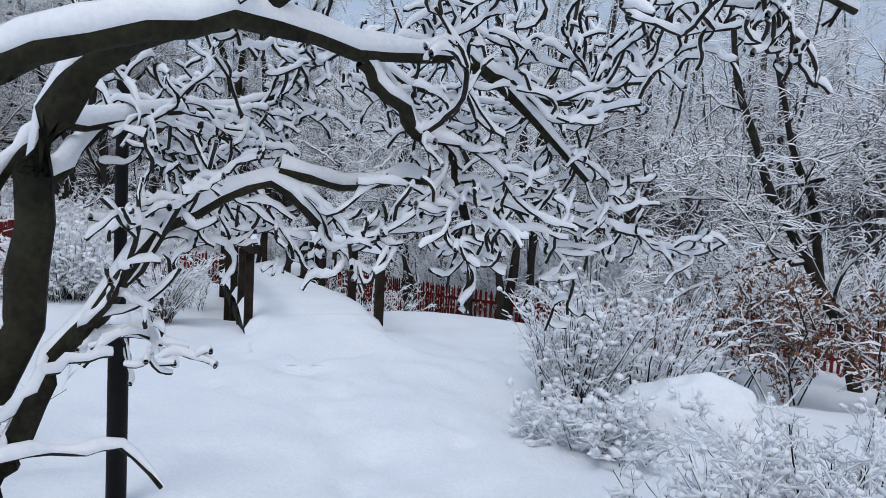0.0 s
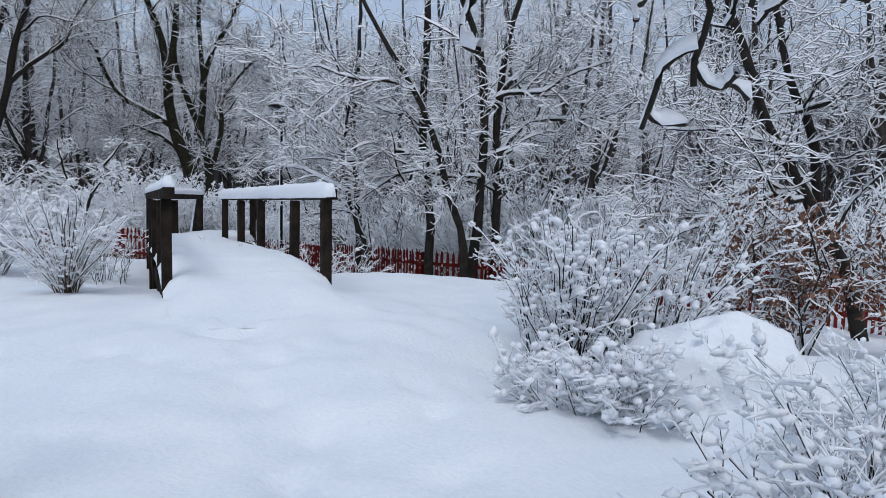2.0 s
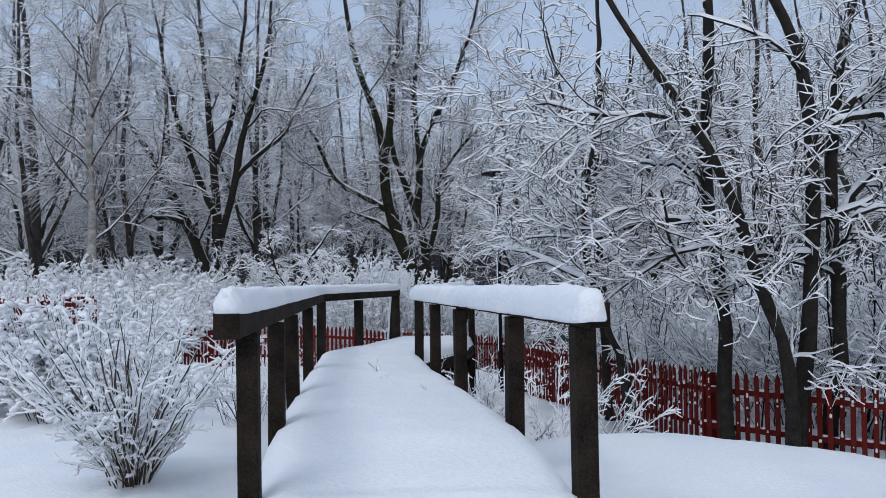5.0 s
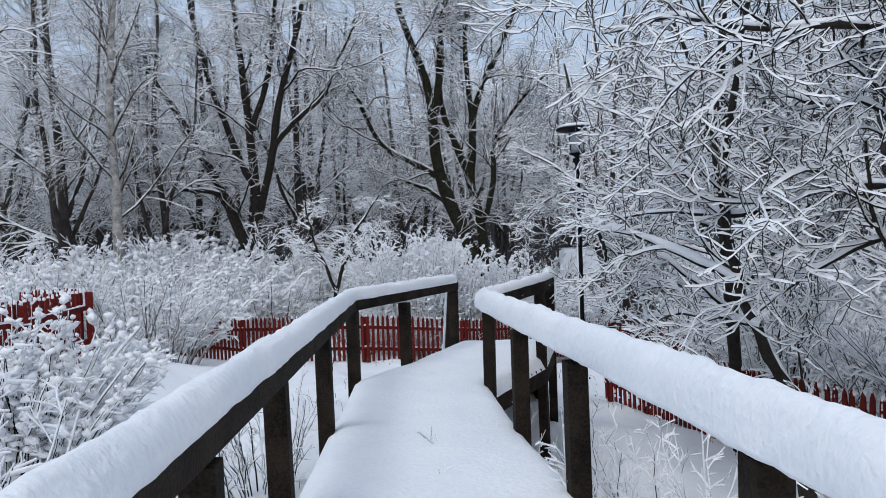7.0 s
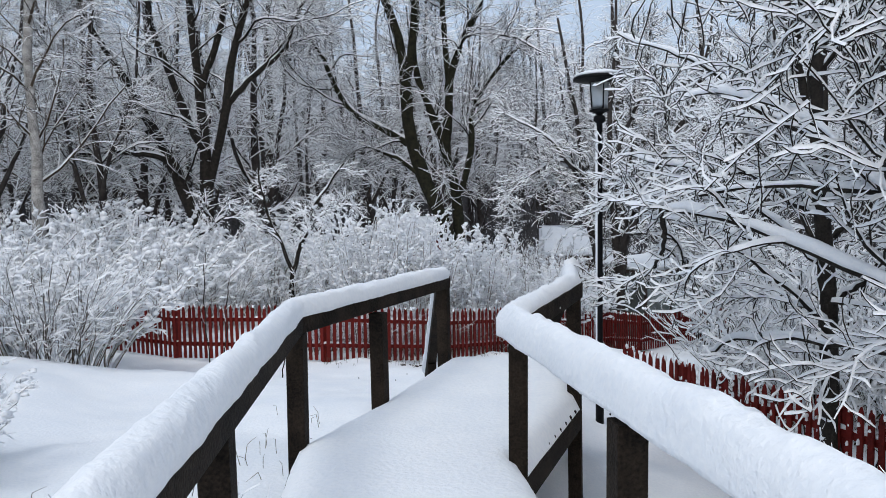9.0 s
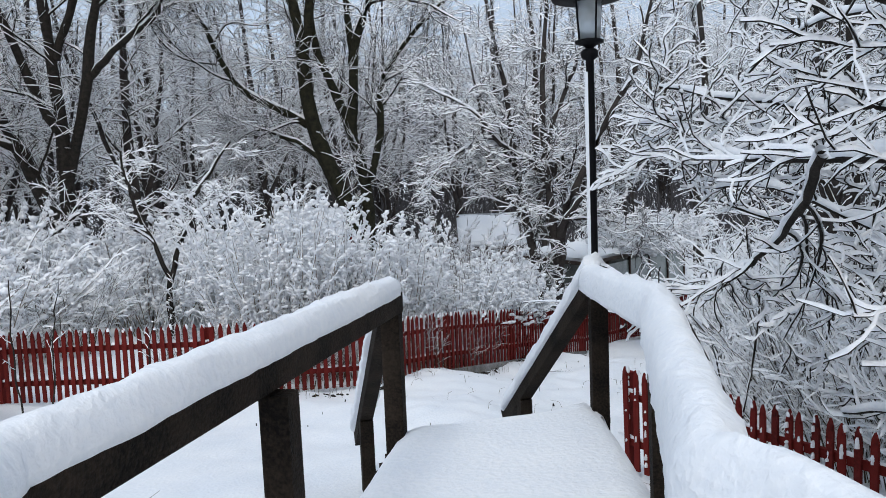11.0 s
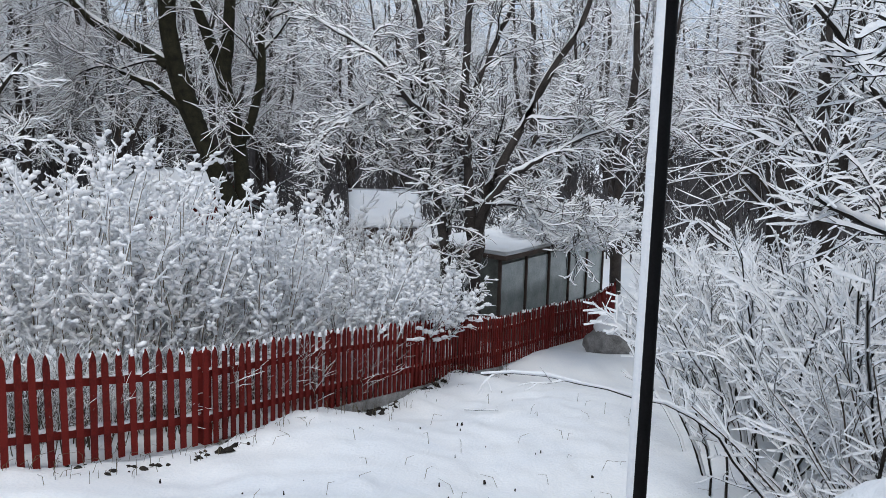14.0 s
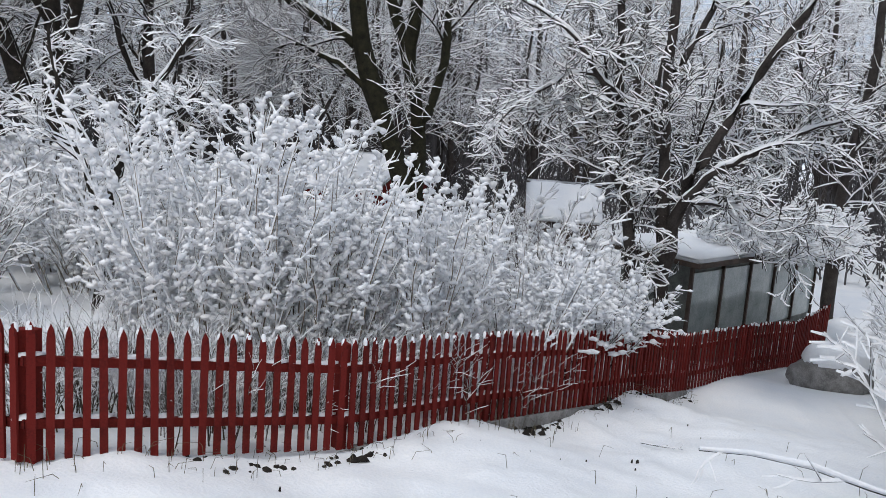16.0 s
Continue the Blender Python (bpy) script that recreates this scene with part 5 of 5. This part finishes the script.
tree("small_tree", stood(-15.4, 27.6), "low spreading garden tree frosted with snow", "tree",
     [([(0, 0, -0.1), (0.1, 0, 0.9), (0.9, 0, 1.9), (1.9, 0, 2.5)], 0.08, 0.02), ([(0.1, 0, 0.8), (-0.8, 0, 1.7), (-1.8, 0, 2.3)], 0.06, 0.02)],
     [(10, (0.7, 1.6), 50, 5, 0.18, 0.04, 0.5), (8, (0.35, 0.8), 45, 4, 0.2, 0.02, 0.6), (6, (0.12, 0.35), 45, 2, 0.2, 0.0, 0.7)], 85, depth=0.03)

WOOD_PLAN = [(10, (1.4, 3.6), 48, 6, 0.14, 0.07, 0.42, 0.15, 0.5), (7, (0.8, 2.0), 46, 4, 0.18, 0.03, 0.52, 0.1, 0.4), (6, (0.4, 1.2), 44, 2, 0.2, 0.02, 0.66, 0.1, 0.4)]
templates = []
for k in range(4):
    lim = [straight(14, (0.6 * math.sin(k), 0.5), 0.17, 0.04, 0.35, 90 + k), ([(0, 0, 1.6), (0.5 * (-1) ** k, 0.3, 3.4), (1.0 * (-1) ** k, 0.5, 6.5), (1.7 * (-1) ** k, 0.4, 11)], 0.10, 0.03),
           ([(0.1, 0, 3.2), (-0.6 * (-1) ** k, -0.5, 5.0), (-1.3 * (-1) ** k, -0.9, 7.0), (-1.6 * (-1) ** k, -1.2, 10.5)], 0.08, 0.025)]
    templates.append(tree("woodland_tree", (0, 0, -200), "tall leafless woodland tree dusted with snow", "tree", lim, WOOD_PLAN, 90 + k, BARK_HAZED, BARK_HAZED if k % 2 else TWIG, depth=0.034 if k % 2 else 0.018, group="woodland trees", fat=6))
rng = random.Random(5)
spots = []
for x, y, s in [(3.7, 20.4, .75), (5.2, 22.2, .8), (2.2, 23.5, .7), (7.8, 17.5, .7), (8.5, 22, .85), (1.4, 27.5, .8), (11, 18, .9), (6.5, 27, .95), (2.5, 32, 1.0), (10, 26, 1.0), (13, 22, 1.0), (1.5, 40, 1.0), (5, 36, 1.05)]:
    spots.append((x, y, s))
for k in range(84):
    a = radians(-62 + 104 * (k + rng.random()) / 84)
    d = rng.uniform(42, 78)
    spots.append((-3 + d * math.sin(a), 8 + d * math.cos(a), rng.uniform(1.0, 1.5)))
for x, y in ((-12.5, 52), (-16, 44), (-21.5, 32), (-24, 34), (-19, 38.5), (-4, 44), (-13.5, 47), (-26.5, 29), (-22, 28), (-25, 31), (-23.5, 37), (-28, 27), (-27, 38), (-31, 33), (-21, 22), (-14, 49), (-20, 45), (-6, 50), (-24, 41), (-30, 42), (-35, 37), (-18, 52), (-33, 27)):
    spots.append((x, y, rng.uniform(1.0, 1.25)))
for k, (x, y, s) in enumerate(spots):
    c = copy_thing(templates[k % 4], pose(x, y, land_z(x, y) - 0.1, 0, 0, rng.uniform(0, 360)) @ Matrix.Scale(s, 4)) if k >= 4 else templates[k]
    c.matrix_basis = pose(x, y, land_z(x, y) - 0.1, 0, 0, rng.uniform(0, 360)) @ Matrix.Scale(s, 4)


def far_woods():
    """The rough canopy of the woods on the rise beyond the gardens, its haze put into the colour."""
    V, Q = [], []
    r2 = np.random.default_rng(77)
    P, R = [], []
    for k in range(1000):
        a, d = math.radians(r2.uniform(-75, 60)), r2.uniform(58, 125)
        x, y = -3 + d * math.sin(a), 8 + d * math.cos(a)
        z, h = land_z(x, y), r2.uniform(9, 16)
        lean = r2.normal(size=2) * 0.6
        P.append([(x + lean[0] * u, y + lean[1] * u, z + h * u) for u in np.linspace(0, 1, 4)])
        R.append(np.linspace(0.13, 0.04, 4))
    P, R = np.array(P), np.array(R)
    g = [(P, R)]
    rr = np.random.default_rng(78)
    for row in [(13, (2.0, 4.5), 42, 2, 0.2, 0.08, 0.5, 0.08, 0.5), (4, (0.9, 2.2), 45, 1, 0.2, 0.05, 0.7, 0.2, 0.4)]:
        P, R = sprout(rr, P, R, *row)
        R = np.maximum(R, 0.028)
        g.append((P, R))
    tagged(new("far_woods", mesh_of("far_woods", *tubes(g, 3), HAZED_WOODS)), "leafless far woods, distance haze put into their grey colour", "woods", kind="stuff")


def undergrowth():
    """Scrub between the trunks of the woods."""
    r2 = np.random.default_rng(79)
    P, R = [], []
    for k in range(2600):
        a, d = math.radians(r2.uniform(-75, 62)), r2.uniform(38, 80)
        x, y = -3 + d * math.sin(a), 8 + d * math.cos(a)
        if -26 < x < 6 and y < 46:
            continue
        z, h = land_z(x, y), r2.uniform(1.6, 4.2)
        lean = r2.normal(size=2) * 0.7
        P.append([(x + lean[0] * u, y + lean[1] * u, z + h * u) for u in np.linspace(0, 1, 3)])
        R.append(np.linspace(0.04, 0.02, 3))
    g = [(np.array(P), np.array(R))]
    P, R = sprout(np.random.default_rng(80), *g[0], 11, (0.7, 1.8), 45, 1, 0.2, 0.05, 0.7, 0.05, 0.4)
    g.append((P, np.maximum(R, 0.02)))
    tagged(new("undergrowth", mesh_of("undergrowth", *tubes(g, 3), HAZED_WOODS)), "bare grey-brown scrub filling the far woods, haze put into its colour", "undergrowth", kind="stuff")


undergrowth()
far_woods()

# ---- fence pieces last ----
red_fence("garden_fence", FENCE_GARDEN, "red-painted picket fence with snow-tipped pales round the gardens", 1, snow=0.0)
red_fence("slope_fence", FENCE_SLOPE, "red picket fence crusted with snow along the slope", 2, snow=0.8)
red_fence("west_fence", FENCE_WEST, "red picket fence with snowy top at the garden edge", 3, snow=0.1, height=1.15)

# ---- small things on the snow ----
def along(line, step):
    for (xa, ya), (xb, yb) in zip(line, line[1:]):
        n = max(1, int(math.hypot(xb - xa, yb - ya) / step))
        for k in range(n):
            yield xa + (xb - xa) * k / n, ya + (yb - ya) * k / n


def dry_grass():
    """Withered blades and weeds that stick out of the snow at the foot of the fences and bushes."""
    r3 = np.random.default_rng(17)
    P = []
    spots = [(x, y, 0.22) for x, y in along(FENCE_GARDEN[2:6], 0.035)] + [(x, y, 0.2) for x, y in along(FENCE_SLOPE[:4], 0.12)]
    spots += [(r3.uniform(-6.5, -4.8), r3.uniform(13.5, 18), 0.3) for k in range(60)] + [(r3.uniform(-5, -1.5), r3.uniform(22, 27), 0.5) for k in range(60)]
    for x, y, s in spots:
        x, y = x + r3.normal() * s * 0.7 + 0.06, y + r3.normal() * s * 0.7 - 0.10
        z, h = land_z(x, y), r3.uniform(0.05, 0.19)
        d = r3.normal(size=2) * 0.09
        P.append([(x, y, z - 0.05), (x + d[0] * 0.3, y + d[1] * 0.3, z + h * 0.7), (x + d[0], y + d[1], z + h * r3.uniform(0.6, 1.05))])
    P = np.array(P)
    R = np.full(P.shape[:2], 0.0035) * np.array((1, 0.8, 0.4))
    tagged(new("dry_grass", mesh_of("dry_grass", *tubes([(P, R)], 3), GRASS)), "withered grass and weeds poking through the snow", "grass", kind="stuff")


def dark_litter():
    """Bare earth and dead leaves showing in patches at the foot of the fence."""
    r3 = np.random.default_rng(18)
    V, Q = [], []
    spots = [(x + r3.normal() * 0.09 + 0.05, y + r3.normal() * 0.09 - 0.05, 1) for x, y in along(FENCE_GARDEN[2:6], 0.03)]
    spots += [(r3.uniform(-7.5, -2.2), r3.uniform(20.8, 28), 0.35) for k in range(60)]
    for x, y, size in spots:
        if size == 1 and noise.noise(Vector((x * 1.3, y * 1.3, 0))) < 0.05:
            continue
        z, s = land_z(x, y) + 0.012, size * r3.uniform(0.012, 0.06)
        b = len(V)
        for j in range(6):
            a = j * math.pi / 3
            V.append((x + s * math.cos(a) * r3.uniform(0.6, 1.4), y + s * math.sin(a) * r3.uniform(0.6, 1.4), z - 0.03))
        for j in range(6):
            a = j * math.pi / 3
            V.append((x + 0.5 * s * math.cos(a), y + 0.5 * s * math.sin(a), z + r3.uniform(0.0, 0.012)))
        Q += [(b + j, b + (j + 1) % 6, b + 6 + (j + 1) % 6, b + 6 + j) for j in range(6)] + [(b + 6, b + 7, b + 8, b + 9), (b + 9, b + 10, b + 11, b + 6)]
    tagged(new("leaf_litter", mesh_of("leaf_litter", np.array(V), np.array(Q), BARK)), "patches of dead leaves and earth along the fence", "litter", kind="stuff")


def plinth():
    top = thing("fence_kerb", (-5.4, 25.9, land_z(-5.4, 25.9)), "low grey concrete kerb under the red fence", "kerb")
    inv = Matrix.Translation(-Vector(top.matrix_basis.translation))
    pts = [(-6.38, 24.20), (-5.4, 25.93), (-4.42, 27.66), (-3.66, 29.28), (-2.92, 30.86)]
    for (xa, ya), (xb, yb) in zip(pts, pts[1:]):
        part("kerb_stone", beam((xa, ya, land_z(xa, ya) - 0.03), (xb, yb, land_z(xb, yb) - 0.03), 0.07, 0.14, 0.008), STONE, top, m=inv)


def fallen_stick(at, pts, label, seed):
    rng = np.random.default_rng(seed)
    top = thing("fallen_branch", at, label, "branch")
    P, R = smooth_line(pts, 12)[None], np.linspace(0.008, 0.003, 12)[None]
    g = [(P, R)]
    g.append(sprout(rng, P, R, 4, (0.08, 0.25), 45, 3, 0.2, 0.02, 0.6, 0.2))
    part_mesh("stick", mesh_of("stick", *tubes(g, 6), BARK), top)
    part_mesh("snow", mesh_of("snow", *snow_on(g, 0.008, 5, rng), SNOW_CLUMP), top, "thin line of snow on the branch")


dry_grass()
dark_litter()
plinth()
fallen_stick((-3.6, 26.4, land_z(-3.6, 26.4) + 0.02), [(-0.2, 0.1, 0.0), (0, 0, 0.03), (0.25, 0.05, 0.02)], "short fallen twig lying on the snow", 6)
for k, (x, y, h, l) in enumerate(((-8.6, 20.0, 1.5, 0.1), (-8.4, 19.4, 1.7, -0.1), (-8.0, 20.6, 1.3, 0.15))):
    tree("bare_sapling", stood(x, y), "thin bare sapling standing in the snow", "sapling", [([(0, 0, -0.05), (l * 0.5, 0, h * 0.5), (l, 0.05, h)], 0.011, 0.005)],
         [(5, (0.1, 0.3), 45, 3, 0.2, 0.05, 0.6, 0.5, 0.3), (2, (0.05, 0.1), 40, 1, 0.2, 0, 0.7)], 140 + k, depth=0.014)
